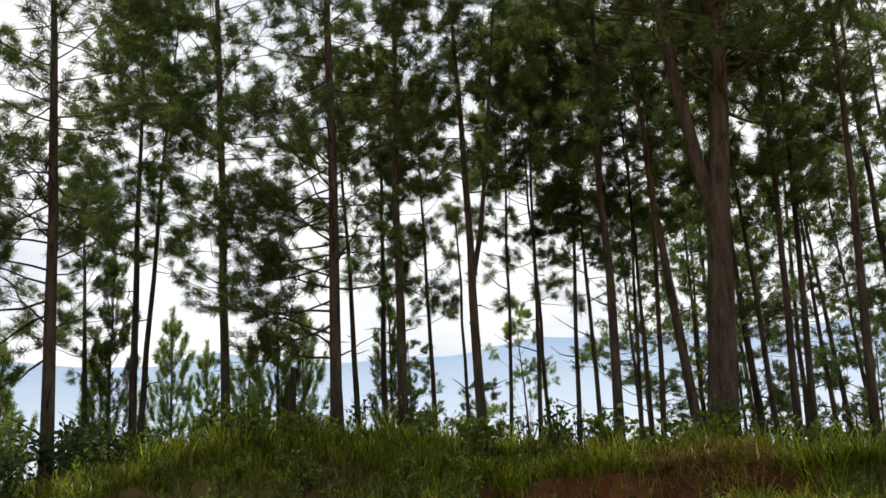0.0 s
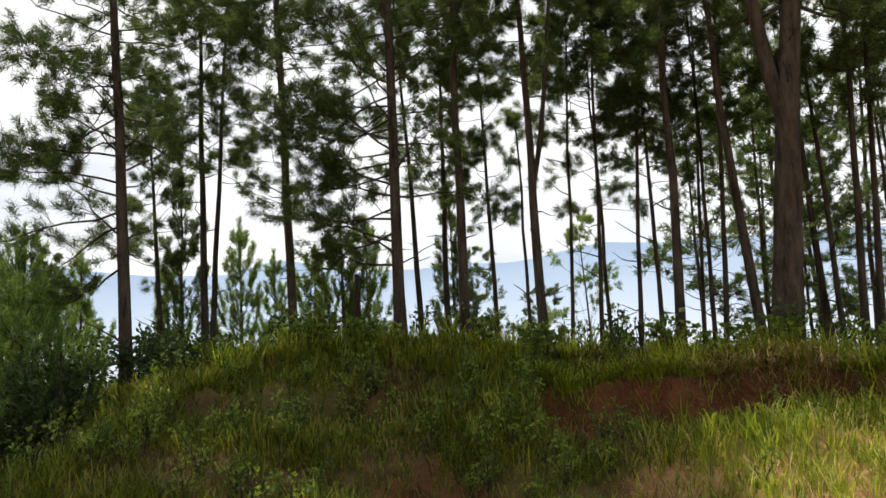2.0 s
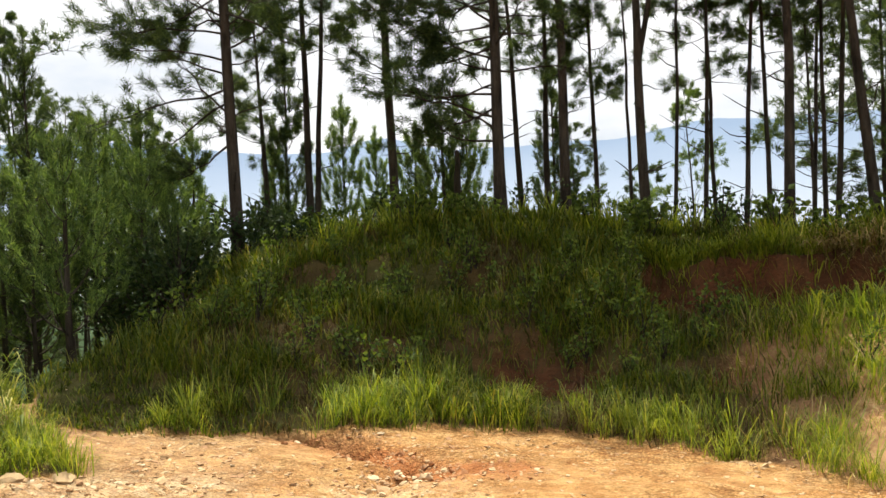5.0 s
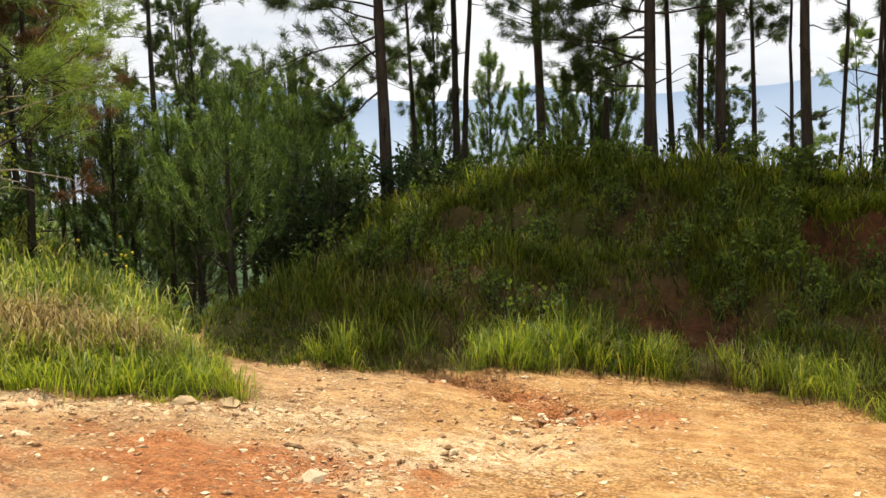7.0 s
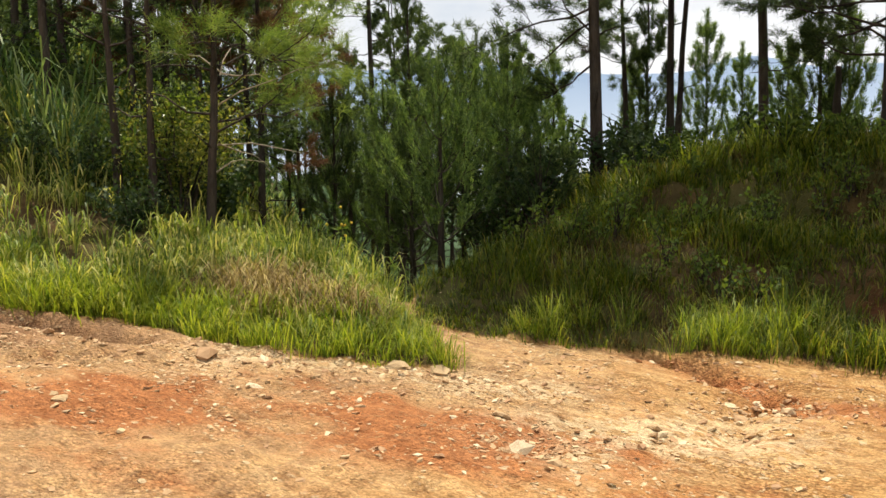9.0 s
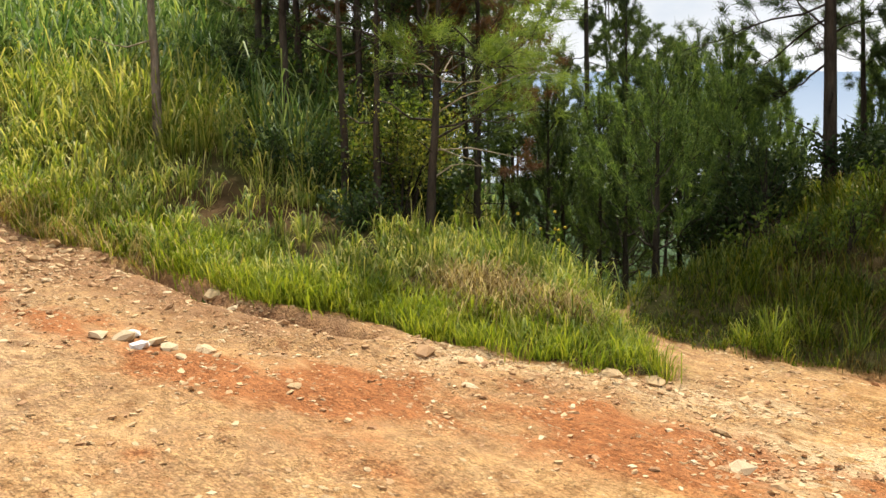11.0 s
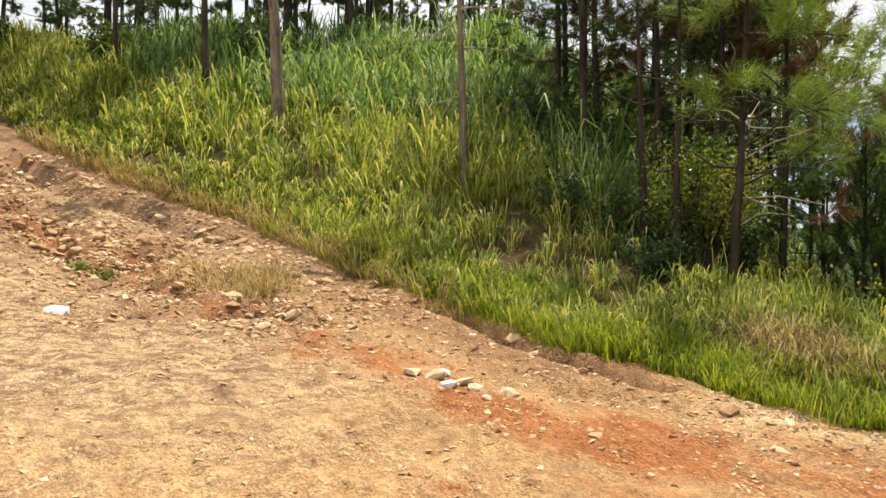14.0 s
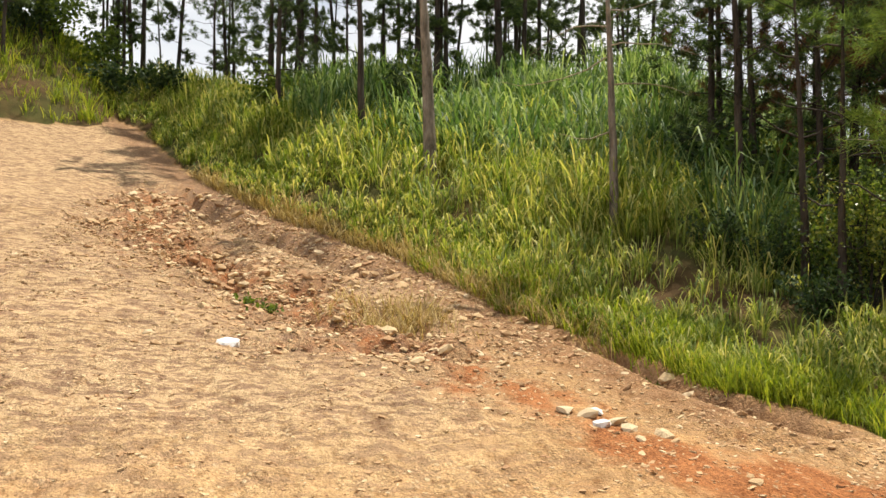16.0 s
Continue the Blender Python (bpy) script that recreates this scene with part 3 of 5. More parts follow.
def needle_tufts(rng, centres, axes, count=16, length=0.2, width=0.022, spread=0.72):
    """Bundles of long needles, each needle one slim triangle."""
    n = len(centres)
    C = np.repeat(centres, count, 0)
    A = np.repeat(axes, count, 0)
    D = unit(A * 0.75 + rng.normal(0, spread, (n * count, 3)))
    L = length * rng.uniform(0.65, 1.15, (n * count, 1))
    S = unit(np.cross(D, rng.normal(0, 1, D.shape))) * width * 0.5
    base = C + rng.normal(0, 0.035, C.shape) * (length / 0.2)
    droop = np.array([0, 0, -0.12]) * L
    V = np.stack([base - S, base + S, base + D * L + droop], 1).reshape(-1, 3)
    return V, np.arange(len(V)).reshape(-1, 3)


def bough(rng, start, az, pitch, length, thick, tufts, curl=0.35, bare=0.35):
    """One bough with side twigs: wood tubes, and the places and directions of its needle tufts."""
    n = 7
    t = np.linspace(0, 1, n)
    d = np.array([math.cos(az) * math.cos(pitch), math.sin(az) * math.cos(pitch), math.sin(pitch)])
    side = np.array([-math.sin(az), math.cos(az), 0.0])
    P = start + t[:, None] * d * length + (t ** 2)[:, None] * np.array([0, 0, curl]) * length * rng.uniform(-0.3, 1.2)
    P = P + np.cumsum(rng.normal(0, 0.06 * length, (n, 3)), 0) * t[:, None]
    wood = [tube(P, thick * (1 - 0.85 * t), 5)]
    C, A = [], []
    twigs = max(3, int(tufts * 0.65))
    for _ in range(twigs):
        u = rng.uniform(bare, 1.0) ** 0.8
        i = min(int(u * (n - 1)), n - 2)
        s = P[i] + (P[i + 1] - P[i]) * (u * (n - 1) - i)
        q = unit(d * rng.uniform(0.1, 0.9) + side * rng.choice([-1, 1]) * rng.uniform(0.2, 1.0) + np.array([0, 0, rng.uniform(-0.35, 0.8)]))
        ln = length * rng.uniform(0.10, 0.30) + 0.12
        e = s + q * ln + np.array([0, 0, 0.12 * ln])
        wood.append(tube(np.array([s, (s + e) / 2 + rng.normal(0, 0.03, 3), e]), np.array([0.3, 0.22, 0.1]) * thick, 3))
        for w in (0.68, 0.86, 1.0):
            C.append(s + (e - s) * w)
            A.append(unit(q + np.array([0, 0, 0.35])))
    C.append(P[-1])
    A.append(unit(P[-1] - P[-2]))
    return wood, C, A


def brush(rng, start, az, pitch, length, thick):
    """A bough of a young pine that turns up at its end, with side shoots, each set with needles like a bottle brush."""
    t = np.linspace(0, 1, 6)
    d = np.array([math.cos(az) * math.cos(pitch), math.sin(az) * math.cos(pitch), math.sin(pitch)])
    P = start + t[:, None] * d * length + (t ** 2.4)[:, None] * np.array([0, 0, 0.95]) * length + np.cumsum(rng.normal(0, 0.02 * length, (6, 3)), 0) * t[:, None]
    wood = [tube(P, thick * (1 - 0.8 * t), 4)]
    C, A = [], []

    def candle(pts, first):
        seg = np.linalg.norm(np.diff(pts, axis=0), axis=1)
        at = np.concatenate([[0], np.cumsum(seg)])
        for v in np.arange(first * at[-1], at[-1] + 0.01, 0.055):
            k = min(int(np.searchsorted(at, v, "right")) - 1, len(seg) - 1)
            C.append(pts[k] + (pts[k + 1] - pts[k]) * ((v - at[k]) / max(seg[k], 1e-6)))
            A.append(unit(pts[k + 1] - pts[k]))
    candle(P, 0.5)
    side = np.array([-math.sin(az), math.cos(az), 0.0])
    for k in range(1 + int(length > 0.5) + int(length > 0.9)):
        v = rng.uniform(0.3, 0.85)
        s = np.array([np.interp(v, t, P[:, c]) for c in range(3)])
        out = unit(d + side * (1 if k % 2 else -1) * rng.uniform(0.5, 1.0) + np.array([0, 0, 0.15]))
        ln = length * rng.uniform(0.22, 0.36) + 0.10
        Q = np.array([s, s + out * ln * 0.5, s + out * ln * 0.75 + np.array([0, 0, 0.7]) * ln])
        wood.append(tube(Q, np.array([0.5, 0.4, 0.2]) * thick, 3))
        candle(Q, 0.4)
    return wood, C, A


LABELS = {"tall": "tall slender pine with dark furrowed bark and a high feathery crown",
          "young": "young bushy pine with dense upright green needle tufts"}


def pine(x, y, dia, height, crown_from, crown_r, seed, lean=(0.0, 0.0), kind="tall", mat=None, bark=None, boughs=46, tufts=9, stubs=4, fork=0.0,
         label="", limbs=7, count=34, nlen=0.165, side=None, sink=0.15, name="pine_tree", top_r=0.2, group="pine trees on the banks", extra=(), width=0.0105):
    rng = np.random.default_rng(seed)
    mat, bark = mat or NEEDLE, bark or BARK
    z0 = ground_z(x, y) - sink
    root = new(name)
    root.location = (x, y, z0)
    tagged(root, label or LABELS[kind], "tree", group)
    n = 16
    t = np.linspace(0, 1, n)
    wob = np.cumsum(rng.normal(0, 0.018 * height / 12, (n, 2)), 0) * np.minimum(t * 3, 1)[:, None]
    bow = rng.normal(0, 0.012, 2) * height
    P = np.zeros((n, 3))
    P[:, 2] = t * height
    P[:, 0] = lean[0] * t * height + wob[:, 0] + bow[0] * t * (1 - t)
    P[:, 1] = lean[1] * t * height + wob[:, 1] + bow[1] * t * (1 - t)
    rad = dia * 0.5 * ((1 - t) * 0.86 + 0.10 + 0.30 * np.exp(-t * height / 0.25))
    wood = [tube(P, rad, 9)]

    def at(h):
        u = np.clip(h / height, 0, 1) * (n - 1)
        i = min(int(u), n - 2)
        return P[i] + (P[i + 1] - P[i]) * (u - i), rad[i] + (rad[i + 1] - rad[i]) * (u - i)
    if fork:
        s, r0 = at(fork)
        w = np.linspace(0, 1, 9)
        a = rng.uniform(0, 6.28) if side is None else side
        reach = (0.5 * w ** 0.6 + 0.05 * w * (height - fork))
        Q = s + np.stack([math.cos(a) * reach, math.sin(a) * reach, w * (height - fork) * 0.9], -1)
        wood.append(tube(Q, r0 * 0.72 * (1 - 0.85 * w), 7))
    part = mesh_object("trunk", *join(wood), bark, root)
    # dead stubs under the crown
    for _ in range(stubs):
        h = rng.uniform(0.25, 1.0) * crown_from
        s, r0 = at(h)
        a, ln = rng.uniform(0, 6.28), rng.uniform(0.25, 0.9)
        q = s + np.linspace(0, 1, 4)[:, None] * np.array([math.cos(a), math.sin(a), rng.uniform(0.0, 0.6)]) * ln
        q[1:] += rng.normal(0, 0.04, (3, 3))
        mesh_object("dead_branch", *tube(q, np.array([0.014, 0.011, 0.008, 0.003]), 4), bark, part)
    rest, C, A = [], [], []
    limbs = min(limbs, boughs - 2)
    for k in range(boughs):
        u = (k + rng.uniform(0, 1)) / boughs
        h = crown_from + (height - 0.2 - crown_from) * u
        s, r0 = at(h)
        a = k * 2.4 + rng.uniform(-0.5, 0.5)
        if kind == "young":
            u = math.floor(u * boughs / 5) * 5 / boughs + rng.uniform(0, 0.03)
            s, r0 = at(crown_from + (height - 0.35 - crown_from) * u)
            ln = crown_r * (1 - u) ** 0.85 * rng.uniform(0.7, 1.1) + 0.18
            w, c, ax = brush(rng, s, k * 1.257 + rng.uniform(-0.3, 0.3), radians(rng.uniform(8, 32) + 30 * u), ln, max(0.010, r0 * 0.3))
        else:
            prof = (0.55 + 0.45 * min(u * 4, 1)) * (1 - u ** 2.2 * (1 - top_r))
            ln = crown_r * prof * rng.uniform(0.55, 1.15)
            pit = radians(rng.uniform(-25, 32) + 35 * u)
            w, c, ax = bough(rng, s, a, pit, ln, max(0.010, r0 * 0.26), round(tufts * (0.85 + 1.3 * u)), 0.35, 0.45)
        if k < limbs:
            mesh_object("limb", *join(w), bark, part)
        else:
            rest += w
        C += c
        A += ax
    # boughs that reach out to one side: (how many, lowest, highest, azimuth, length)
    for many, h0, h1, az0, ln in extra:
        for k in range(many):
            s, r0 = at(h0 + (h1 - h0) * (k + 0.5) / many)
            w, c, ax = bough(rng, s, az0 + rng.uniform(-0.9, 0.9), radians(rng.uniform(-30, 30)), ln * rng.uniform(0.6, 1.15), max(0.012, r0 * 0.26), tufts * 2, rng.uniform(-0.3, 0.4), 0.3)
            mesh_object("limb", *join(w), bark, part)
            C += c
            A += ax
    if kind == "young":
        for h in np.arange(height - 0.9, height, 0.05):
            C.append(at(h)[0])
            A.append(np.array([0, 0, 1.0]))
    C, A = np.array(C), np.array(A)
    nv, nf = needle_tufts(rng, C, A, count, nlen, width, 0.42 if kind == "young" else 0.62)
    wv, wf = join(rest)
    ob = mesh_object("crown", np.concatenate([nv, wv]), [nf, wf + len(nv)], [mat, bark], root, False,
                     np.concatenate([np.zeros(len(nf)), np.ones(len(wf))]))
    return root


def shrub(x, y, height, spread, leaves, mat, seed, label, leaf=0.05, stems=6, name="shrub", wood=None, low=0.2, group="shrubs on the banks"):
    """A leafy shrub: stems from one root, and folded leaves set along their twigs."""
    rng = np.random.default_rng(seed)
    z0 = ground_z(x, y) - 0.05
    root = new(name)
    root.location = (x, y, z0)
    tagged(root, label, "shrub", group)
    ends = []
    for k in range(stems):
        a, t = k * 2.4 + rng.uniform(-0.4, 0.4), np.linspace(0, 1, 6)
        r = spread * rng.uniform(0.35, 1.0)
        h = height * rng.uniform(0.6, 1.0)
        P = np.stack([math.cos(a) * r * t ** 1.3, math.sin(a) * r * t ** 1.3, h * t ** 0.85], -1) + rng.normal(0, 0.03 * height, (6, 3)) * t[:, None]
        mesh_object("stem", *tube(P, 0.010 * (0.5 + height) * (1 - 0.8 * t), 4), wood or BARK, root)
        ends.append(P)
    k = rng.integers(stems, size=leaves)
    u = low + (1 - low) * rng.uniform(0, 1, leaves) ** 0.7
    E = np.array(ends)[k]
    i = np.minimum((u * 5).astype(int), 4)
    c = E[np.arange(leaves), i] + (E[np.arange(leaves), i + 1] - E[np.arange(leaves), i]) * (u * 5 - i)[:, None]
    c = c + rng.normal(0, 0.16 * spread, (leaves, 3)) * np.array([1, 1, 0.8])
    c[:, 2] = np.maximum(c[:, 2], 0.03)
    D = unit(rng.normal(0, 1, (leaves, 3)) + np.array([0, 0, 0.25]))
    S = unit(np.cross(D, rng.normal(0, 1, (leaves, 3)))) * leaf * rng.uniform(0.25, 0.45, (leaves, 1))
    L = leaf * rng.uniform(0.7, 1.4, (leaves, 1))
    N = np.cross(D, unit(S)) * leaf * 0.12
    V = np.stack([c, c + D * L * 0.5 + S + N, c + D * L, c + D * L * 0.5 - S + N], 1).reshape(-1, 3)
    o = np.arange(leaves)[:, None] * 4
    mesh_object("leaves", V, [np.concatenate([o + np.array([[0, 1, 2]]), o + np.array([[0, 2, 3]])])], mat, root, False)
    return root

# trees on the brow and on the left bank
# its twelve boughs above 8 m are out of view, added to shade the bank
pine(-5.49, 12.62, 0.21, 12.5, 3.4, 2.3, 1, boughs=84, tufts=13, extra=((15, 1.9, 5.0, 3.0, 2.0), (12, 8.4, 9.6, -2.45, 2.3)), lean=(-0.027, -0.012))
pine(-7.42, 18.75, 0.17, 7.4, 3.0, 1.0, 2, boughs=40, tufts=7, lean=(-0.035, -0.014))
pine(-5.95, 17.16, 0.18, 10.5, 4.2, 1.8, 3, boughs=54, tufts=13, lean=(0.007, 0.002))
pine(-6.02, 17.67, 0.15, 10.5, 4.4, 1.7, 4, boughs=40, tufts=13, lean=(0.073, 0.024))
# next two pines raised beyond the view so that their crowns shade the bank
pine(-3.66, 15.24, 0.18, 15.5, 4.0, 2.2, 5, boughs=103, tufts=13, bark=BARK_GREY, lean=(-0.017, -0.004))
pine(-1.68, 14.08, 0.21, 16.0, 2.6, 2.3, 6, boughs=82, tufts=13, extra=((18, 1.4, 4.8, 3.2, 1.9),), lean=(-0.002, -0.000))
pine(-1.80, 19.09, 0.16, 9.8, 4.2, 1.5, 7, boughs=34, tufts=13, lean=(-0.015, -0.001))
pine(-1.27, 19.13, 0.17, 9.8, 4.0, 1.6, 8, boughs=37, tufts=13, lean=(0.030, 0.002))
pine(-0.68, 14.66, 0.19, 12.0, 5.0, 2.2, 9, boughs=84, tufts=13, lean=(0.038, 0.001))
pine(-0.21, 19.18, 0.13, 9.0, 3.4, 1.2, 10, boughs=37, tufts=13, lean=(-0.001, -0.000))
pine(0.61, 14.66, 0.19, 10.7, 4.6, 2.0, 11, boughs=45, fork=3.0, side=0.0, tufts=13, lean=(-0.018, 0.001))
pine(1.19, 17.14, 0.09, 9.4, 4.4, 1.3, 12, boughs=30, tufts=13, lean=(0.054, -0.004))
pine(1.70, 16.59, 0.10, 9.8, 4.2, 1.5, 13, boughs=36, tufts=13, lean=(0.022, -0.002))
pine(2.09, 18.06, 0.10, 9.4, 3.4, 1.6, 14, boughs=39, tufts=13, lean=(-0.014, 0.002))
pine(2.44, 17.00, 0.11, 9.8, 4.5, 1.5, 15, boughs=39, tufts=13, lean=(0.068, -0.011))
pine(2.88, 16.93, 0.11, 9.4, 3.6, 1.5, 16, boughs=39, tufts=13, lean=(-0.007, 0.001))
pine(2.61, 13.93, 0.18, 11.1, 5.2, 2.5, 17, boughs=56, tufts=10, lean=(0.035, -0.007))
pine(3.77, 17.78, 0.10, 9.8, 4.0, 1.5, 18, boughs=36, tufts=10, lean=(0.043, -0.009))
pine(3.78, 16.75, 0.10, 9.4, 4.0, 1.4, 19, boughs=36, tufts=10, lean=(0.002, -0.001))
pine(3.81, 16.23, 0.12, 9.8, 4.4, 1.6, 20, boughs=39, tufts=10, lean=(0.063, -0.015))
pine(3.82, 13.65, 0.18, 10.2, 4.6, 1.9, 21, boughs=39, tufts=10, lean=(-0.052, 0.014))
pine(3.63, 12.14, 0.46, 11.1, 5.0, 2.9, 22, boughs=76, fork=3.3, side=3.3, tufts=13, lean=(0.087, -0.028))
pine(5.53, 15.19, 0.12, 9.4, 3.8, 1.6, 23, boughs=33, tufts=13, lean=(-0.027, 0.010))
pine(5.43, 14.16, 0.15, 10.2, 4.2, 1.8, 24, boughs=39, tufts=13, lean=(0.023, -0.009))
pine(5.84, 14.54, 0.14, 10.2, 4.0, 1.8, 25, boughs=39, tufts=13, lean=(0.035, -0.015))
pine(5.99, 12.84, 0.16, 10.7, 4.6, 2.2, 26, boughs=45, tufts=13, lean=(0.052, -0.025))
slender = pine(-6.92, 6.18, 0.12, 4.1, 2.6, 0.9, 31, boughs=6, mat=NEEDLE_LIME, tufts=4, count=44, nlen=0.25, width=0.006, stubs=9, extra=((6, 1.3, 3.0, 0.9, 1.7), (3, 2.0, 3.0, -0.3, 1.2)), lean=(0.029, 0.031))
pine(-7.66, 6.08, 0.11, 3.9, 3.0, 0.5, 32, boughs=4, mat=NEEDLE_FRESH, tufts=4, stubs=7, lean=(0.006, 0.007))
pine(-8.18, 6.07, 0.12, 3.9, 3.0, 0.5, 33, boughs=4, mat=NEEDLE_FRESH, tufts=4, stubs=7, lean=(-0.019, -0.026))
pine(-10.49, 6.79, 0.14, 7.2, 3.8, 1.2, 34, boughs=9, mat=NEEDLE_FRESH, tufts=8, stubs=7, lean=(-0.012, -0.019))
bare_pine = pine(-10.69, 5.01, 0.14, 5.4, 3.8, 0.8, 35, boughs=5, bark=BARK_PALE, mat=NEEDLE_FRESH, lean=(-0.016, -0.033))
pine(-16.00, 3.84, 0.29, 7.2, 5.0, 1.0, 36, boughs=12, tufts=9, bark=BARK_PALE, lean=(-0.011, -0.044))
pine(-19.71, 3.18, 0.20, 7.6, 5.2, 0.9, 37, boughs=9, tufts=7, lean=(-0.003, -0.020))

# thin dead stem with a forked twig, and a broken stump among the brow trees
def dead_stem(x, y, height, dia, seed, label, fork=0.0, name="dead_stem"):
    rng = np.random.default_rng(seed)
    root = new(name)
    root.location = (x, y, ground_z(x, y) - 0.1)
    tagged(root, label, "dead tree", "dead stems on the brow")
    t = np.linspace(0, 1, 8)
    P = np.stack([rng.normal(0, 0.02, 8) * t, rng.normal(0, 0.02, 8) * t, height * t], -1)
    mesh_object("trunk", *tube(P, dia / 2 * (1 - 0.65 * t), 7), BARK, root)
    if fork:
        for sgn in (-1, 1):
            w = np.linspace(0, 1, 4)
            Q = np.array([0, 0, fork]) + np.stack([sgn * 0.28 * w, 0 * w, 0.26 * w ** 0.8], -1)
            mesh_object("dead_branch", *tube(Q, 0.016 * (1 - 0.7 * w), 5), BARK, root)
    return root


dead_stem(0.45, 17.67, 5.1, 0.09, 41, "thin bare dead stem with one forked twig", 1.58)
dead_stem(-2.74, 16.45, 1.7, 0.24, 42, "dark broken pine stump among the brow trees", name="tree_stump")

# bleached bare twigs low on the slender pine by the verge
rng = np.random.default_rng(43)
for k in range(7):
    a, ln, h = rng.normal(0.7, 0.9), rng.uniform(0.5, 1.5), rng.uniform(0.9, 2.6)
    w = np.linspace(0, 1, 5)
    Q = np.array([0.04 * h, 0.04 * h, h]) + np.stack([math.cos(a) * ln * w, math.sin(a) * ln * w, ln * (rng.uniform(0.0, 0.6) * w - rng.uniform(0.0, 0.5) * w ** 2)], -1) + np.cumsum(rng.normal(0, 0.05, (5, 3)), 0)
    mesh_object("dead_branch", *tube(Q, 0.009 * (1 - 0.75 * w), 4), TWIG_PALE, slender)

for h, a, ln, rise in ((2.6, -2.2, 1.5, -0.5), (3.0, -2.5, 1.3, 0.25), (2.2, 0.9, 1.0, 0.1), (2.75, 0.6, 1.2, 0.15), (1.6, -2.0, 0.7, -0.5), (3.2, 1.2, 1.3, -0.1)):
    w = np.linspace(0, 1, 6)
    Q = np.array([-0.016 * h, -0.033 * h, h]) + np.stack([math.cos(a) * ln * w, math.sin(a) * ln * w, ln * (rise * w + 0.35 * w ** 2 * np.sign(-rise))], -1) + np.cumsum(rng.normal(0, 0.02, (6, 3)), 0)
    mesh_object("dead_branch", *tube(Q, 0.012 * (1 - 0.75 * w), 4), TWIG_PALE, bare_pine)

# young bushy pines in the gap and behind the brow
pine(-9.31, 13.08, 0.13, 6.8, 1.3, 0.79, 51, kind="young", mat=NEEDLE, boughs=50, stubs=0, limbs=6, count=18, nlen=0.12, width=0.012, group="young pines")
pine(-6.95, 10.46, 0.13, 3.7, 0.9, 0.92, 52, kind="young", mat=NEEDLE_FRESH, boughs=25, stubs=0, limbs=6, count=18, nlen=0.12, width=0.012, group="young pines")
pine(-8.85, 14.59, 0.13, 4.9, 1.2, 0.99, 53, kind="young", mat=NEEDLE, boughs=35, stubs=0, limbs=6, count=18, nlen=0.12, width=0.012, group="young pines")
pine(-6.87, 12.27, 0.13, 3.0, 0.8, 0.92, 54, kind="young", mat=NEEDLE_FRESH, boughs=25, stubs=0, limbs=6, count=18, nlen=0.12, width=0.012, group="young pines")
pine(-7.99, 15.08, 0.13, 2.8, 0.7, 0.92, 55, kind="young", mat=NEEDLE_FRESH, boughs=20, stubs=0, limbs=6, count=18, nlen=0.12, width=0.012, group="young pines")
pine(-9.77, 19.79, 0.13, 5.4, 0.4, 0.86, 56, kind="young", mat=NEEDLE_FRESH, boughs=40, stubs=0, limbs=6, count=22, nlen=0.145, width=0.016, group="young pines")
pine(-9.10, 11.99, 0.13, 4.3, 1.1, 0.92, 57, kind="young", mat=NEEDLE_FRESH, boughs=30, stubs=0, limbs=6, count=18, nlen=0.12, width=0.012, group="young pines")
pine(-10.79, 13.19, 0.13, 4.1, 1.0, 0.86, 58, kind="young", mat=NEEDLE, boughs=30, stubs=0, limbs=6, count=18, nlen=0.12, width=0.012, group="young pines")
pine(-5.79, 11.27, 0.13, 1.4, 0.3, 0.53, 59, kind="young", mat=NEEDLE, boughs=10, stubs=0, limbs=6, count=18, nlen=0.12, width=0.012, group="young pines")
pine(-12.10, 14.71, 0.13, 5.7, 0.4, 0.99, 60, kind="young", mat=NEEDLE, boughs=45, stubs=0, limbs=6, count=18, nlen=0.12, width=0.012, group="young pines")
pine(-6.40, 21.13, 0.13, 5.9, 0.4, 0.99, 61, kind="young", mat=NEEDLE_FRESH, boughs=45, stubs=0, limbs=6, count=22, nlen=0.145, width=0.016, group="young pines")
pine(-7.13, 19.30, 0.13, 6.2, 0.4, 0.79, 62, kind="young", mat=NEEDLE, boughs=45, stubs=0, limbs=6, count=22, nlen=0.145, width=0.016, group="young pines")
pine(-4.49, 20.60, 0.13, 4.5, 0.4, 0.92, 63, kind="young", mat=NEEDLE_FRESH, boughs=35, stubs=0, limbs=6, count=22, nlen=0.145, width=0.016, group="young pines")
pine(-3.08, 19.84, 0.13, 4.4, 0.4, 0.86, 64, kind="young", mat=NEEDLE_FRESH, boughs=30, stubs=0, limbs=6, count=22, nlen=0.145, width=0.016, group="young pines")
pine(-1.32, 22.04, 0.13, 6.4, 0.4, 0.79, 65, kind="young", mat=NEEDLE, boughs=45, stubs=0, limbs=6, count=22, nlen=0.145, width=0.016, group="young pines")
pine(-8.40, 21.49, 0.13, 5.7, 0.4, 0.86, 66, kind="young", mat=NEEDLE_FRESH, boughs=45, stubs=0, limbs=6, count=22, nlen=0.145, width=0.016, group="young pines")
pine(-3.37, 18.27, 0.13, 3.5, 0.4, 0.73, 67, kind="young", mat=NEEDLE, boughs=25, stubs=0, limbs=6, count=22, nlen=0.145, width=0.016, group="young pines")
pine(-6.18, 23.27, 0.13, 6.5, 0.4, 0.86, 68, kind="young", mat=NEEDLE_FRESH, boughs=50, stubs=0, limbs=6, count=22, nlen=0.145, width=0.016, group="young pines")

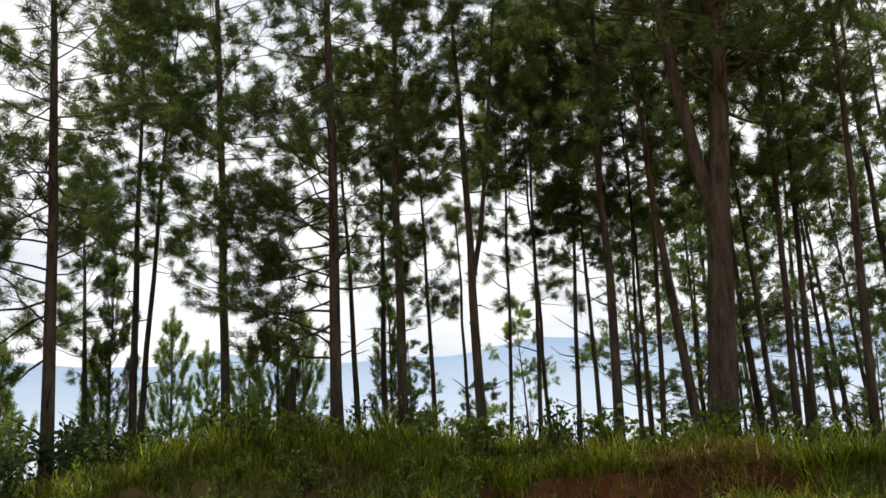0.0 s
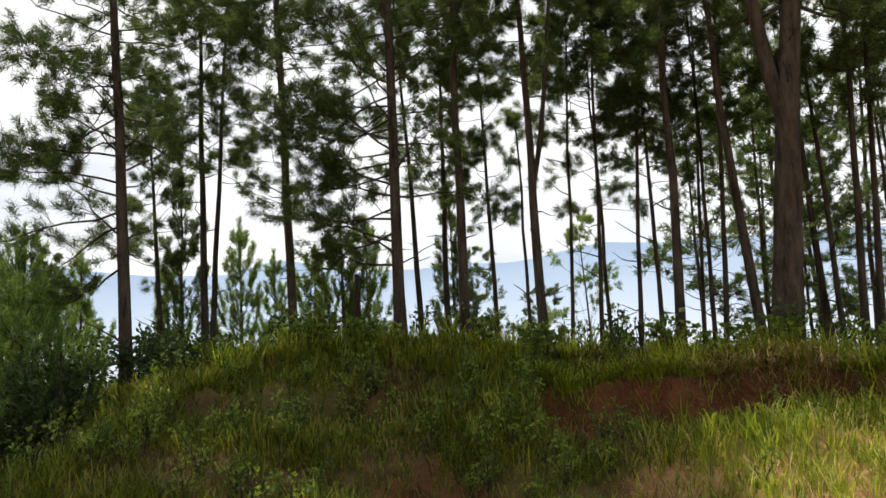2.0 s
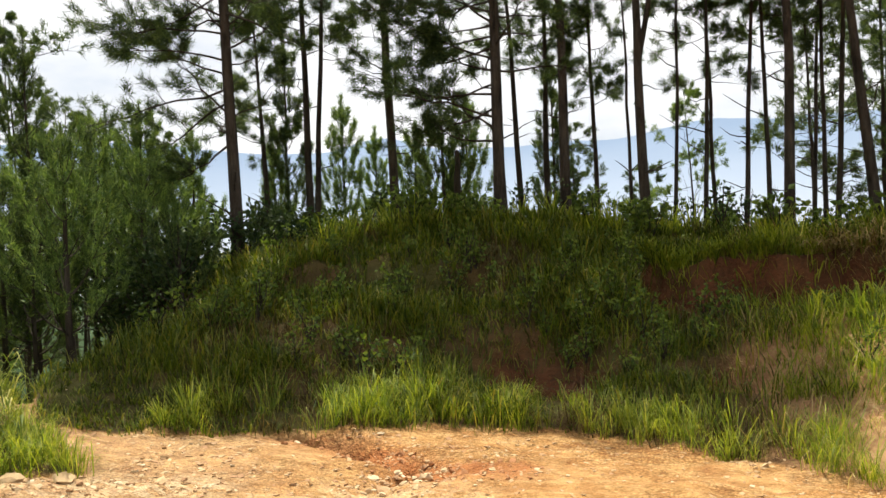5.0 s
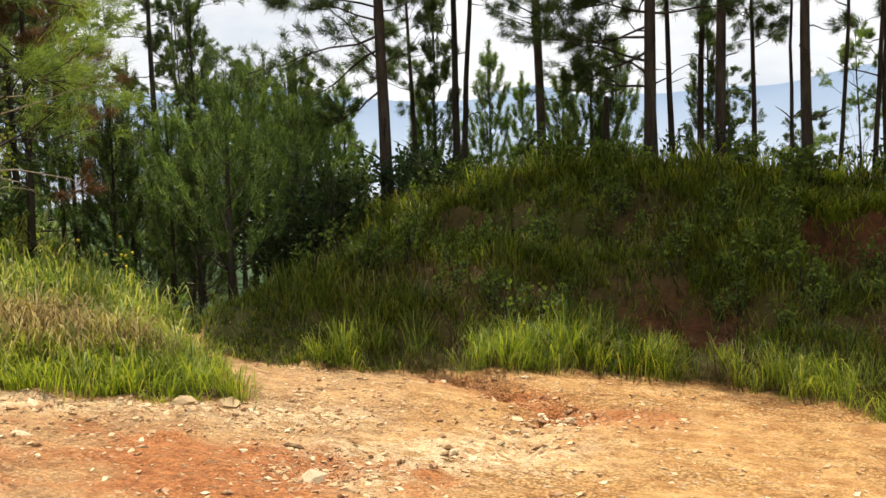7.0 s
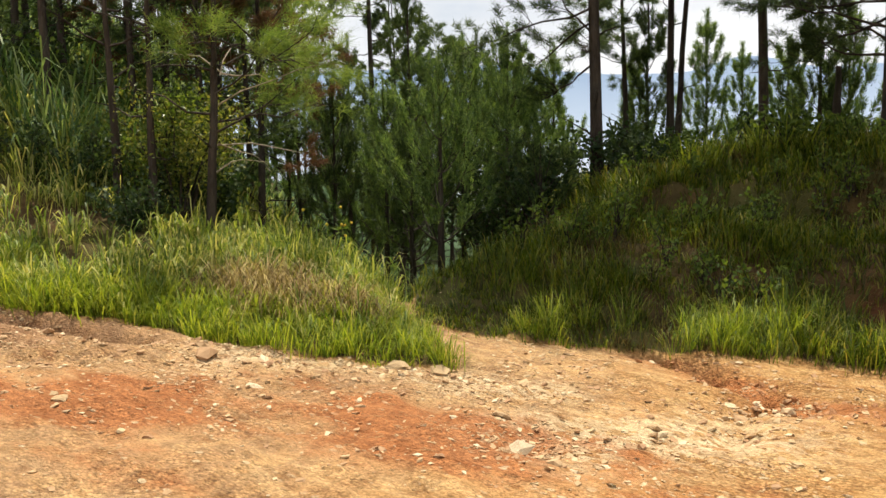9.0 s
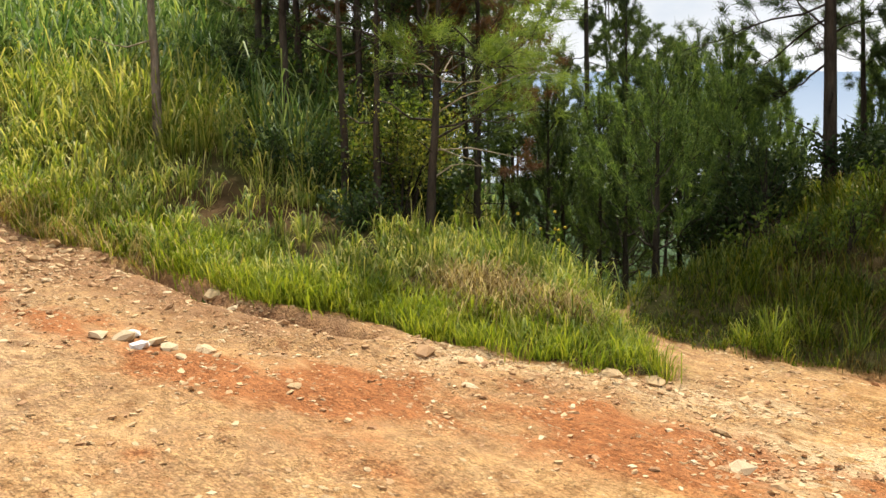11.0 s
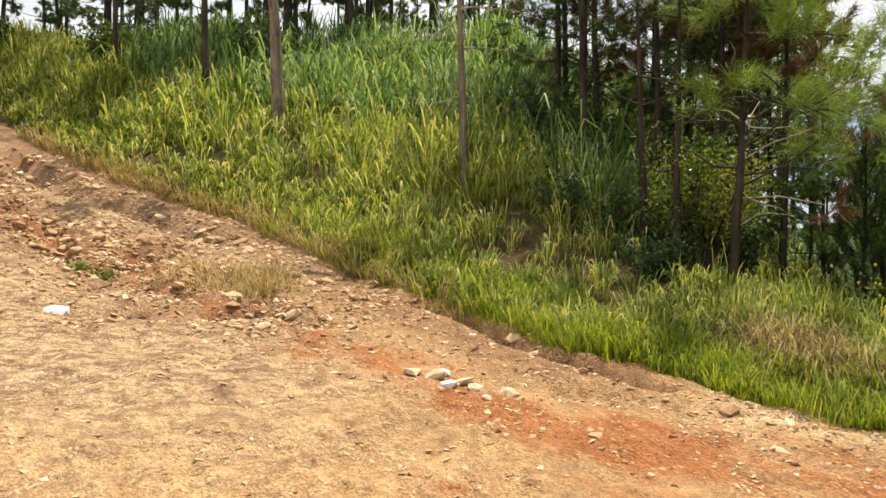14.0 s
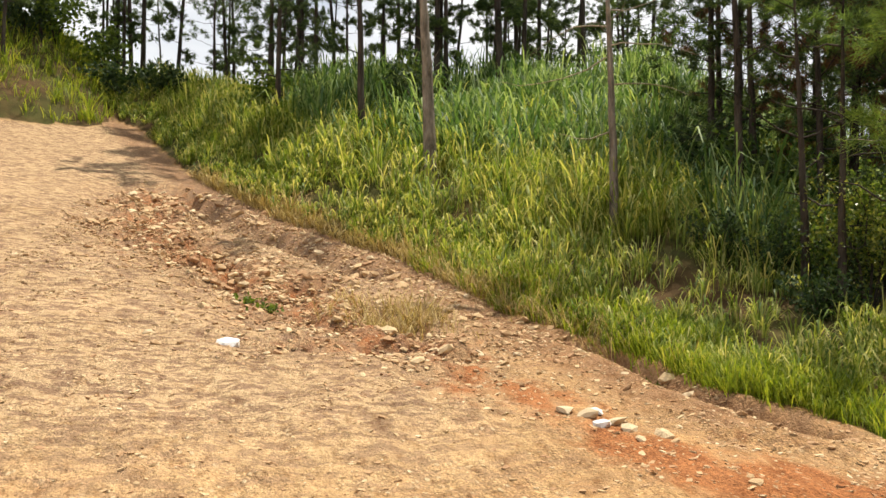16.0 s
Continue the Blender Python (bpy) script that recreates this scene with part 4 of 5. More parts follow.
for x, y, h, r, sd, mt in ((-8.1, 12.9, 4.6, 0.75, 91, NEEDLE_FRESH), (-10.1, 14.3, 5.2, 0.8, 92, NEEDLE), (-9.9, 11.6, 3.9, 0.7, 93, NEEDLE), (-11.4, 12.4, 4.6, 0.8, 94, NEEDLE_FRESH), (-8.0, 11.2, 3.3, 0.7, 95, NEEDLE), (-7.6, 13.6, 4.0, 0.7, 96, NEEDLE_FRESH)):
    pine(x, y, 0.11, h, 1.3, r, sd, kind="young", mat=mt, boughs=5 * round(h * 1.7), stubs=2, limbs=6, count=18, nlen=0.12, width=0.012, group="young pines")

# woods behind: a few patterns, repeated
pattern = [pine(-24.0, 6.0, 0.20, 13.0, 5.4, 1.9, 71, boughs=32, tufts=12, count=15, width=0.023, stubs=3, limbs=4, group="pine woods", extra=((2, 1.6, 4.2, 0.6, 0.8), (2, 1.9, 4.4, 3.4, 0.9))),
           pine(-27.0, 3.0, 0.15, 12.0, 5.0, 1.6, 72, boughs=28, tufts=12, count=15, width=0.023, stubs=3, limbs=4, group="pine woods", extra=((2, 1.6, 4.2, 0.6, 0.8), (2, 1.9, 4.4, 3.4, 0.9))),
           pine(-25.0, 11.0, 0.18, 13.5, 4.4, 2.0, 73, boughs=36, tufts=12, count=15, width=0.023, stubs=3, limbs=4, group="pine woods", extra=((2, 1.6, 4.2, 0.6, 0.8), (2, 1.9, 4.4, 3.4, 0.9)))]
bushy = [pine(-11.5, 10.5, 0.15, 8.5, 0.9, 2.0, 74, boughs=34, tufts=9, count=15, width=0.023, stubs=6, limbs=5, mat=NEEDLE, group="low-crowned pines"),
         pine(-13.5, 8.2, 0.15, 8.0, 1.3, 2.1, 75, boughs=30, tufts=9, count=15, width=0.023, stubs=6, limbs=5, mat=NEEDLE_FRESH, group="low-crowned pines")]


def wood(n, az0, az1, d0, d1, seed, keep=lambda x, y: True, gap=1.3, of=pattern, size=(0.8, 1.2)):
    rng = np.random.default_rng(seed)
    done, tries = [], 0
    while len(done) < n and tries < 3000:
        tries += 1
        a, d = radians(rng.uniform(az0, az1)), math.sqrt(rng.uniform(d0 * d0, d1 * d1))
        x, y = -math.sin(a) * d, math.cos(a) * d
        if any(math.hypot(x - u, y - v) < gap for u, v in done) or not keep(x, y):
            continue
        done.append((x, y))
        s = rng.uniform(*size)
        m = Matrix.Translation((x, y, ground_z(x, y) - 0.15)) @ Euler((rng.normal(0, 0.035), rng.normal(0, 0.035), rng.uniform(0, 6.28))).to_matrix().to_4x4() @ Matrix.Diagonal((s, s, s * rng.uniform(0.9, 1.1), 1))
        copy_thing(of[rng.integers(len(of))], m)


def off_road(x, y):
    f = land(np.array([x]), np.array([y]))
    return (not f["on_road"][0]) and f["dv"][0] > (4.0 if y < 1.0 and x > -31 else 0.8)


wood(50, 62, 97, 24, 42, 81, off_road, 1.1, pattern + pattern + bushy[:1])                                     # behind the crest of the grassy slope
wood(34, 95, 108, 31.5, 50, 82, off_road, 1.2, pattern, (0.7, 1.1))                                    # at the bend of the road
wood(8, 43, 60, 13, 20, 83, off_road, 1.7, bushy, (0.7, 1.0))              # dark thicket under the slope
wood(2, 50, 61, 12.5, 18, 88, off_road, 1.4, bushy, (0.75, 1.0))           # dark pines over the shaded undergrowth
wood(16, 30, 50, 20, 42, 84, lambda x, y: True, 2.0, bushy + pattern[:1])  # down in the gap
wood(20, 26, 52, 30, 60, 85, lambda x, y: True, 2.0)
wood(22, -34, -10, 18, 34, 86, off_road, 1.4, pattern + bushy[:1])             # right-hand woods
wood(5, -9, 3, 20, 30, 89, off_road, 2.0, bushy, (0.5, 0.75))              # low pines behind the brow
# unseen trees right of the view, added for the shade they give
wood(10, -70, -34, 10, 26, 87, off_road, 2.0)

half_dead = pine(-9.4, 9.4, 0.13, 7.0, 1.6, 1.5, 76, boughs=24, tufts=9, mat=NEEDLE_DEAD, stubs=8, limbs=6, label="half-dead pine with brown hanging needles", group="low-crowned pines")
for x, y, turn, s in ((-11.3, 9.3, 2.0, 0.95), (-12.6, 9.6, 4.1, 1.1), (-13.6, 8.9, 0.9, 0.9), (-10.6, 10.4, 5.0, 1.0)):
    copy_thing(half_dead, Matrix.Translation((x, y, ground_z(x, y) - 0.15)) @ Euler((0.03, -0.02, turn)).to_matrix().to_4x4() @ Matrix.Diagonal((s, s, s, 1)))

# ---------------------------------------------------------------- grass
def blades(rng, x, y, a, height, width, bend, tilt, leafy=False):
    """Curved grass blades rooted at the given places, or (leafy) thin stems that end in one arching leaf: vertices and faces."""
    n = len(x)
    z = sheet_z(x, y) - 0.02
    tilt = tilt[:, None]
    out = np.stack([np.cos(a), np.sin(a), np.zeros(n)], -1)
    side = np.stack([-np.sin(a), np.cos(a), np.zeros(n)], -1)
    b0 = np.stack([x, y, z], -1)
    h, w = height[:, None], width[:, None]
    up = np.array([0, 0, 1.0])
    k = bend[:, None]
    mid = b0 + up * h * 0.40 + out * h * (0.05 * k + tilt * 0.25)
    bow = b0 + up * h * (0.78 - 0.06 * k) + out * h * (0.25 * k + tilt * 0.45)
    top = b0 + up * h * (1.0 - 0.35 * k) + out * h * (0.62 * k + tilt * 0.6)
    if leafy:
        u = rng.uniform(0.12, 0.72, (n, 1))
        ln = h * (1.0 - u) + 0.08
        mid = b0 + up * h * u + out * h * u * tilt * 0.3
        bow = mid + up * ln * (0.62 - 0.16 * k) + out * ln * (0.12 + 0.20 * k)
        top = mid + up * ln * (1.0 - 0.62 * k) + out * ln * (0.22 + 0.42 * k)
        V = np.stack([b0 - side * w * 0.25, b0 + side * w * 0.25, mid + side * w * 0.6, mid - side * w * 0.6, bow + side * w, bow - side * w, top], 1).reshape(-1, 3)
        o = np.arange(n)[:, None] * 7
        return V, np.concatenate([o + np.array([[0, 1, 2, 3]]), o + np.array([[3, 2, 4, 5]])]), o + np.array([[5, 4, 6]])
    V = np.stack([b0 - side * w * 0.7, b0 + side * w * 0.7, mid + side * w, mid - side * w, bow + side * w * 0.75, bow - side * w * 0.75, top], 1).reshape(-1, 3)
    o = np.arange(n)[:, None] * 7
    return V, np.concatenate([o + np.array([[0, 1, 2, 3]]), o + np.array([[3, 2, 4, 5]])]), o + np.array([[5, 4, 6]])


def scatter(rng, n, x0, x1, y0, y1, weight, clump=0.0, per=1):
    """Random places on the plan, thinned by weight(fields), in clumps where clump > 0."""
    X, Y, got = [], [], 0
    while got < n:
        x, y = rng.uniform(x0, x1, 20000), rng.uniform(y0, y1, 20000)
        ok = rng.uniform(0, 1, 20000) < weight(x, y, land(x, y))
        x, y = x[ok], y[ok]
        if per > 1:
            size = np.repeat(rng.uniform(0.5, 1.4, len(x)), per)
            x = np.repeat(x, per) + rng.normal(0, clump, len(x) * per) * size
            y = np.repeat(y, per) + rng.normal(0, clump, len(y) * per) * size
        X.append(x)
        Y.append(y)
        got += len(x)
    return np.concatenate(X)[:n], np.concatenate(Y)[:n]


def grass(name, label, n, box, weight, tall, wide, mat, seed, clump=0.08, per=12, bend=(0.1, 1.3), vary=None, leafy=False):
    """Grass in tufts whose blades fan out from their middle; kind "stuff"."""
    rng = np.random.default_rng(seed)
    m = n // per
    cx, cy = scatter(rng, m, *box, weight)
    size = rng.lognormal(0, 0.35, m)
    if vary is not None:
        size = size * vary(cx, cy)
    n = m * per
    k = np.repeat(np.arange(m), per)
    a = rng.uniform(0, 2 * np.pi, n)
    r = np.abs(rng.normal(0, clump, n)) * np.sqrt(size[k])
    lean = rng.normal(0, 0.12, (m, 2))[k]
    x, y = cx[k] + np.cos(a) * r, cy[k] + np.sin(a) * r
    out = np.arctan2(np.sin(a) * 0.5 + lean[:, 1] * 2.5, np.cos(a) * 0.5 + lean[:, 0] * 2.5) + rng.normal(0, 0.5, n)
    h = rng.uniform(*tall, n) * np.clip(size[k], 0.45, 1.7)
    V, q, t = blades(rng, x, y, out, h, rng.uniform(*wide, n) * np.clip(np.hypot(x, y) / 12.0, 0.5, 1.6), rng.uniform(*bend, n), rng.uniform(0.0, 0.9, n), leafy)
    ob = mesh_object(name, V, [q, t], mat, None, True)
    return tagged(ob, label, "grass", kind="stuff")


def patchy(x, y, s, seed, lo=0.35, hi=0.6):
    return smooth((fbm(x * s, y * s, seed, 3) - lo) / (hi - lo))


def brushwood(x, y):
    """Two heaps of dead brush on the near end of the grassy slope."""
    return np.maximum(np.exp(-(np.hypot(x + 5.15, (y - 5.25) * 1.3) / 0.40) ** 4), np.exp(-(np.hypot(x + 4.55, (y - 5.45) * 1.3) / 0.22) ** 4))


def foot_tufts(x):
    """Where the sunny tufts stand along the foot of the bank."""
    w = np.exp(-((x + 3.45) / 0.25) ** 2) + np.exp(-((x + 2.0) / 0.52) ** 4) + 0.8 * np.exp(-((x + 0.95) / 0.13) ** 2)
    return w + np.exp(-((x - 0.35) / 0.55) ** 4) + 0.7 * np.exp(-((x - 1.5) / 0.35) ** 2) + 0.015


grass("bank_grass", "green grass covering the earth bank, darkened in colour for its shade", 130000, (-7, 10, 6, 17),
      lambda x, y, f: f["mound"] * (f["r"] > -0.4) * (1 - 0.95 * f["bare"]) * (1 - 0.9 * f["shelf"]) * (1 - 0.75 * smooth((x - 1.2) / 0.8) * (f["front"] < 3.9)) * np.maximum(0.16 + 0.84 * patchy(x, y, 0.8, 31, 0.40, 0.60), 1 - smooth((f["r"] - 1.2) / 1.0)) * (f["df"] < 9), (0.07, 0.25), (0.004, 0.009), GRASS_SHADED, 101,
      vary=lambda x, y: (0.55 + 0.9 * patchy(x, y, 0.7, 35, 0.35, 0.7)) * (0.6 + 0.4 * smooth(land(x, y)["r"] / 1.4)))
grass("withered_grass", "brown withered grass and stalks between the green on the bank", 14000, (-7, 9, 7, 14),
      lambda x, y, f: f["mound"] * (f["r"] > 1.6) * (1 - 0.9 * f["bare"]) * (1 - 0.8 * f["shelf"]) * (1 - patchy(x, y, 0.8, 31, 0.40, 0.60)) * (f["df"] < 6.5), (0.06, 0.22), (0.003, 0.006), GRASS_BROWN, 105)
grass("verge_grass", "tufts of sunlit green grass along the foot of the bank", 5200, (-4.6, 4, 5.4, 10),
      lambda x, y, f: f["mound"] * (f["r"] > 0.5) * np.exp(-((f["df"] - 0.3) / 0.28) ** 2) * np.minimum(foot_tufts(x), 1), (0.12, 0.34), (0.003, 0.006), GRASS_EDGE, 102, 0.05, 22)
grass("brow_grass", "green grass along the brow of the bank", 9000, (-6, 9, 9, 15),
      lambda x, y, f: f["mound"] * (f["r"] > 1.0) * np.exp(-((f["front"] - 5.0) / 0.75) ** 2) * (0.02 + 0.98 * patchy(x, y, 1.1, 36, 0.48, 0.62)), (0.15, 0.42), (0.004, 0.009), GRASS_EDGE, 106, 0.06, 16)
grass("lip_grass", "grass and dry straw hanging over the edge of the eroded scarp", 4200, (0.1, 4.6, 9, 13),
      lambda x, y, f: f["lip"] * (0.35 + 0.65 * patchy(x, y, 1.6, 38, 0.35, 0.6)), (0.10, 0.24), (0.004, 0.008), GRASS_EDGE, 112, 0.05, 13, bend=(0.4, 1.6))
grass("hanging_straw", "pale dry straw fallen over the bare scarp", 1500, (2.0, 4.2, 9, 13),
      lambda x, y, f: f["lip"] * smooth((x - 2.3) / 0.4) * (1 - smooth((x - 3.7) / 0.3)), (0.12, 0.30), (0.004, 0.008), DRY_GRASS, 113, 0.06, 13, bend=(1.2, 2.2))
grass("tall_grass", "tall yellowish green sunlit grass on the slope beside the road", 120000, (-40, -3.5, -7, 16),
      lambda x, y, f: f["hill"] * (f["dv"] < 7) * (f["dv"] > 0.2) * (0.25 + 0.75 * smooth((5.5 - f["dv"]) / 3)) * (0.2 + 0.8 * patchy(x, y, 0.8, 41, 0.36, 0.58)) * (1 - 0.85 * brushwood(x, y) * (f["dv"] > 0.35)) * (1 - 0.85 * np.exp(-((x + 8.2) / 1.3) ** 2 - ((y - 6.2) / 0.7) ** 2)), (0.28, 0.85), (0.006, 0.013), GRASS_TALL, 103, 0.12, 20, bend=(0.2, 1.7), leafy=True,
      vary=lambda x, y: (0.24 + 0.76 * smooth((land(x, y)["dv"] - 0.2) / 2.0)) * (0.55 + 0.8 * fbm(x * 0.7, y * 0.7, 44)) * (0.50 + 0.50 * smooth((-x - 6.0) / 3.5)) * (1 - 0.72 * (1 - smooth((land(x, y)["dv"] - 1.7) / 0.6)) * (1 - smooth((-x - 8.5) / 2.5))) * (1 - 0.5 * np.exp(-((x + 7.2) / 1.7) ** 2 - ((y - 5.6) / 0.9) ** 2)))
grass("cane_grass", "high blue-green reed-like grass on the upper slope", 42000, (-30, -6, 2, 20),
      lambda x, y, f: f["hill"] * (f["dv"] < 14) * smooth((f["dv"] - 2.2) / 1.5) * (0.15 + 0.85 * patchy(x, y, 0.45, 42, 0.38, 0.55)), (0.6, 1.2), (0.008, 0.017), GRASS_BLUE, 107, 0.16, 18, bend=(0.2, 1.6), leafy=True)
grass("road_edge_grass", "low bright green grass fringing the dirt road", 42000, (-13, -3.3, 2.5, 8),
      lambda x, y, f: f["hill"] * np.exp(-((f["dv"] - 0.35) / 0.4) ** 2) * (0.25 + 0.75 * patchy(x, y, 1.3, 33, 0.35, 0.55)) * (1 - 0.75 * smooth((-x - 7.5) / 2)) * (1 - 0.85 * brushwood(x, y) * (f["dv"] > 0.35)), (0.10, 0.23), (0.004, 0.008), GRASS_EDGE, 104, 0.06, 18)
grass("dry_grass", "dry straw-coloured grass at the edge of the road", 17000, (-22, 5, -1, 12.5),
      lambda x, y, f: (f["hill"] * np.exp(-((f["dv"] - 0.1) / 0.3) ** 2) * smooth((-x - 6.5) / 3) + 0.12 * f["straw"] + np.exp(-(np.hypot(x + 9.3, (y - 1.75) * 1.3) / 0.55) ** 2) + 2.5 * brushwood(x, y) + 1.2 * np.exp(-(np.hypot((x - 3.2) / 0.8, (f["front"] - 4.9) / 0.2)) ** 2) * f["mound"]),
      (0.08, 0.32), (0.003, 0.006), DRY_GRASS, 108, 0.08, 9, bend=(0.6, 1.5))
grass("dead_brush", "tangled heaps of brown dead brush in the grass", 3000, (-6, -4, 4.6, 6),
      lambda x, y, f: f["hill"] * (f["dv"] > 0.35) * brushwood(x, y), (0.14, 0.34), (0.004, 0.008), BRUSH, 114, 0.10, 14, bend=(0.9, 2.3), leafy=True)
# lighter blades here: the sun on this end is partly in their colour
grass("sunny_bank_grass", "yellow-green sunlit grass on the open end of the bank", 7500, (0.8, 6, 6, 11),
      lambda x, y, f: f["mound"] * smooth((x - 1.1) / 0.9) * (f["front"] > 1.3) * (1 - f["shelf"]) * (f["front"] < 4.0 + 0.2 * x) * (0.1 + 0.9 * patchy(x, y, 1.2, 39, 0.38, 0.58)), (0.10, 0.32), (0.004, 0.008), GRASS_EDGE, 115, 0.07, 14)
grass("flank_grass", "tall pale green grass on the flank above the hollow", 4500, (-8, -5, 5.8, 8.5),
      lambda x, y, f: f["hill"] * (f["dv"] > 0.15) * np.exp(-(np.hypot((x + 6.35) / 0.95, (y - 7.0) / 0.75)) ** 4), (0.18, 0.45), (0.005, 0.011), GRASS_TALL, 116, 0.14, 12, bend=(0.2, 1.5), leafy=True)
grass("straw_bank_grass", "yellowing tufts of grass on the sunny straw-covered bank", 7000, (0.4, 8, 4, 9.5),
      lambda x, y, f: f["straw"] * (0.05 + 0.95 * patchy(x, y, 1.4, 37, 0.42, 0.6)), (0.08, 0.26), (0.003, 0.006), GRASS_EDGE, 111, 0.06, 14)
grass("bend_grass", "green grass under the pines at the bend of the road", 30000, (-42, -22, -16, -2),
      lambda x, y, f: (f["bend"] > 0.12) * (0.35 + 0.65 * patchy(x, y, 0.5, 45)), (0.2, 0.55), (0.005, 0.010), GRASS_EDGE, 109, 0.14, 13)
# dark blades, so the shade of the hollow sits in the colour
grass("gap_grass", "green grass in the hollow behind the road, coloured dark for shade", 14000, (-14, -3, 6.5, 18),
      lambda x, y, f: (~f["on_road"]) * (f["r"] < 0.4) * (f["s"] > 3.2) * (f["dv"] > 0.1), (0.15, 0.4), (0.006, 0.012), GRASS_SHADED, 110, 0.1, 8)

# ---------------------------------------------------------------- shrubs and weeds
shrub(-7.75, 6.55, 1.8, 0.9, 3600, LEAF_YELLOW, 201, "leaning shrub with glossy yellow-green leaves beneath the pines", 0.042, 11, low=0.4)
shrub(-8.1, 6.5, 1.6, 0.8, 1700, LEAF, 202, "leafy green shrub under the slender pines", 0.05, 6, low=0.35)
for x, y, h, r, n, mt, sd, lf in ((-11.6, 8.2, 1.7, 1.1, 900, LEAF, 203, 0.10), (-12.8, 9.2, 1.9, 1.2, 900, LEAF_YELLOW, 204, 0.10), (-10.4, 8.6, 1.6, 1.0, 800, LEAF, 205, 0.10),
                                  (-20.5, 4.4, 1.9, 0.8, 700, LEAF_DARK, 206, 0.13), (-25.5, 1.6, 1.6, 1.1, 800, LEAF, 207, 0.13), (-23.0, 5.2, 1.6, 1.0, 700, LEAF, 208, 0.13)):
    shrub(x, y, h, r, n, mt, sd, "broad-leaved green shrub in the tall grass of the slope", lf, 6)
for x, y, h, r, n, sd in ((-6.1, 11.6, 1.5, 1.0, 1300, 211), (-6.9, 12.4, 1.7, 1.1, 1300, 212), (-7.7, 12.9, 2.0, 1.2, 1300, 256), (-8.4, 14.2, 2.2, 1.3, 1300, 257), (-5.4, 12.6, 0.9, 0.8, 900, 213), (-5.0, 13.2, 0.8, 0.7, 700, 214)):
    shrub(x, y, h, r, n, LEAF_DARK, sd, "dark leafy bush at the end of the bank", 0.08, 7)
for x, y, h, r, sd in ((-33.8, -6.4, 1.7, 1.3, 241), (-34.6, -5.6, 2.2, 1.4, 242), (-35.4, -7.6, 1.8, 1.5, 243), (-33.0, -3.2, 1.6, 1.2, 244), (-35.0, -4.0, 1.8, 1.3, 245), (-36.5, -6.0, 2.4, 1.5, 246), (-32.0, -1.6, 1.3, 1.0, 247), (-37.0, -9.0, 2.2, 1.6, 248), (-34.0, -9.2, 1.6, 1.3, 249)):
    shrub(x, y, h, r, 650, LEAF_DARK if sd % 3 == 1 else LEAF, sd, "broad-leaved green bush under the pines at the bend", 0.17, 6)
# shaded recess under the pines, given by the dark leaf colour of these bushes
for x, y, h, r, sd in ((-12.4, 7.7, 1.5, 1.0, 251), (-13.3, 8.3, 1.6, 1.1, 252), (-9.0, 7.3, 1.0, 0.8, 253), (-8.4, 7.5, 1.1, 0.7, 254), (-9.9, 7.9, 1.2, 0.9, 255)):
    shrub(x, y, h, r, 1100, LEAF_DARK, sd, "green bush under the slender pines, leaves coloured dark for the shade", 0.09, 7, low=0.05)
# low bushes added to darken the ground where the pines' shade lies
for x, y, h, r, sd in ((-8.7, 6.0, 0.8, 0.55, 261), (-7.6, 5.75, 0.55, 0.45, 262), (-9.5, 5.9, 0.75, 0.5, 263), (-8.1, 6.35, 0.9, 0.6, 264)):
    shrub(x, y, h, r, 900, LEAF_DARK, sd, "low bush added under the slender pines, its dark leaves standing for shade", 0.05, 7, low=0.05)
bl = shrub(-6.6, 7.6, 0.9, 0.3, 120, LEAF, 215, "tall weed with yellow blossom at the hollow", 0.07, 6, name="flowering_weed")
rng = np.random.default_rng(216)
for k in range(7):
    bm = bmesh.new()
    bmesh.ops.create_icosphere(bm, subdivisions=1, radius=0.02)
    me = bpy.data.meshes.new("blossom")
    bm.to_mesh(me)
    bm.free()
    me.materials.append(BLOSSOM)
    ob = new("blossom", me)
    ob.parent, ob.location = bl, (rng.normal(0, 0.14), rng.normal(0, 0.14), rng.uniform(0.65, 1.0))


def weeds():
    """Leafy weeds: a few patterns, repeated over bank and brow."""
    rng = np.random.default_rng(220)
    sort = [shrub(-2.0, 9.2, 0.42, 0.18, 90, LEAF, 221, "leafy green weed on the grassy bank", 0.048, 4, name="weed", group="weeds on the bank"),
            shrub(-3.2, 9.6, 0.5, 0.2, 100, LEAF, 222, "leafy weed on the grassy bank", 0.045, 4, name="weed", group="weeds on the bank"),
            shrub(0.3, 13.0, 0.55, 0.26, 120, LEAF, 223, "bushy green weed on the brow of the bank", 0.08, 5, name="weed", group="weeds on the bank"),
            shrub(1.6, 13.3, 0.9, 0.3, 90, LEAF_DARK, 224, "thin dark sapling on the brow of the bank", 0.07, 5, name="weed", group="weeds on the bank")]
    x, y = scatter(rng, 90, -5.0, 5.0, 8, 12, lambda x, y, f: f["mound"] * (f["front"] > 0.7) * (f["front"] < 4.6) * (1 - f["bare"]) * (1 - f["shelf"]) * 0.5)
    u, v = scatter(rng, 75, -5.0, 7.0, 11, 18, lambda x, y, f: f["mound"] * (f["front"] > 4.7) * (f["df"] < 8.5) * 0.5)
    for k, (a, b) in enumerate(zip(np.concatenate([x, u]), np.concatenate([y, v]))):
        s = rng.uniform(0.6, 1.3)
        of = sort[rng.integers(2)] if k < 90 else sort[rng.choice([0, 2, 2, 3])]
        copy_thing(of, Matrix.Translation((a, b, ground_z(a, b) - 0.04)) @ Euler((0, 0, rng.uniform(0, 6.28))).to_matrix().to_4x4() @ Matrix.Diagonal((s, s, s, 1)))


weeds()
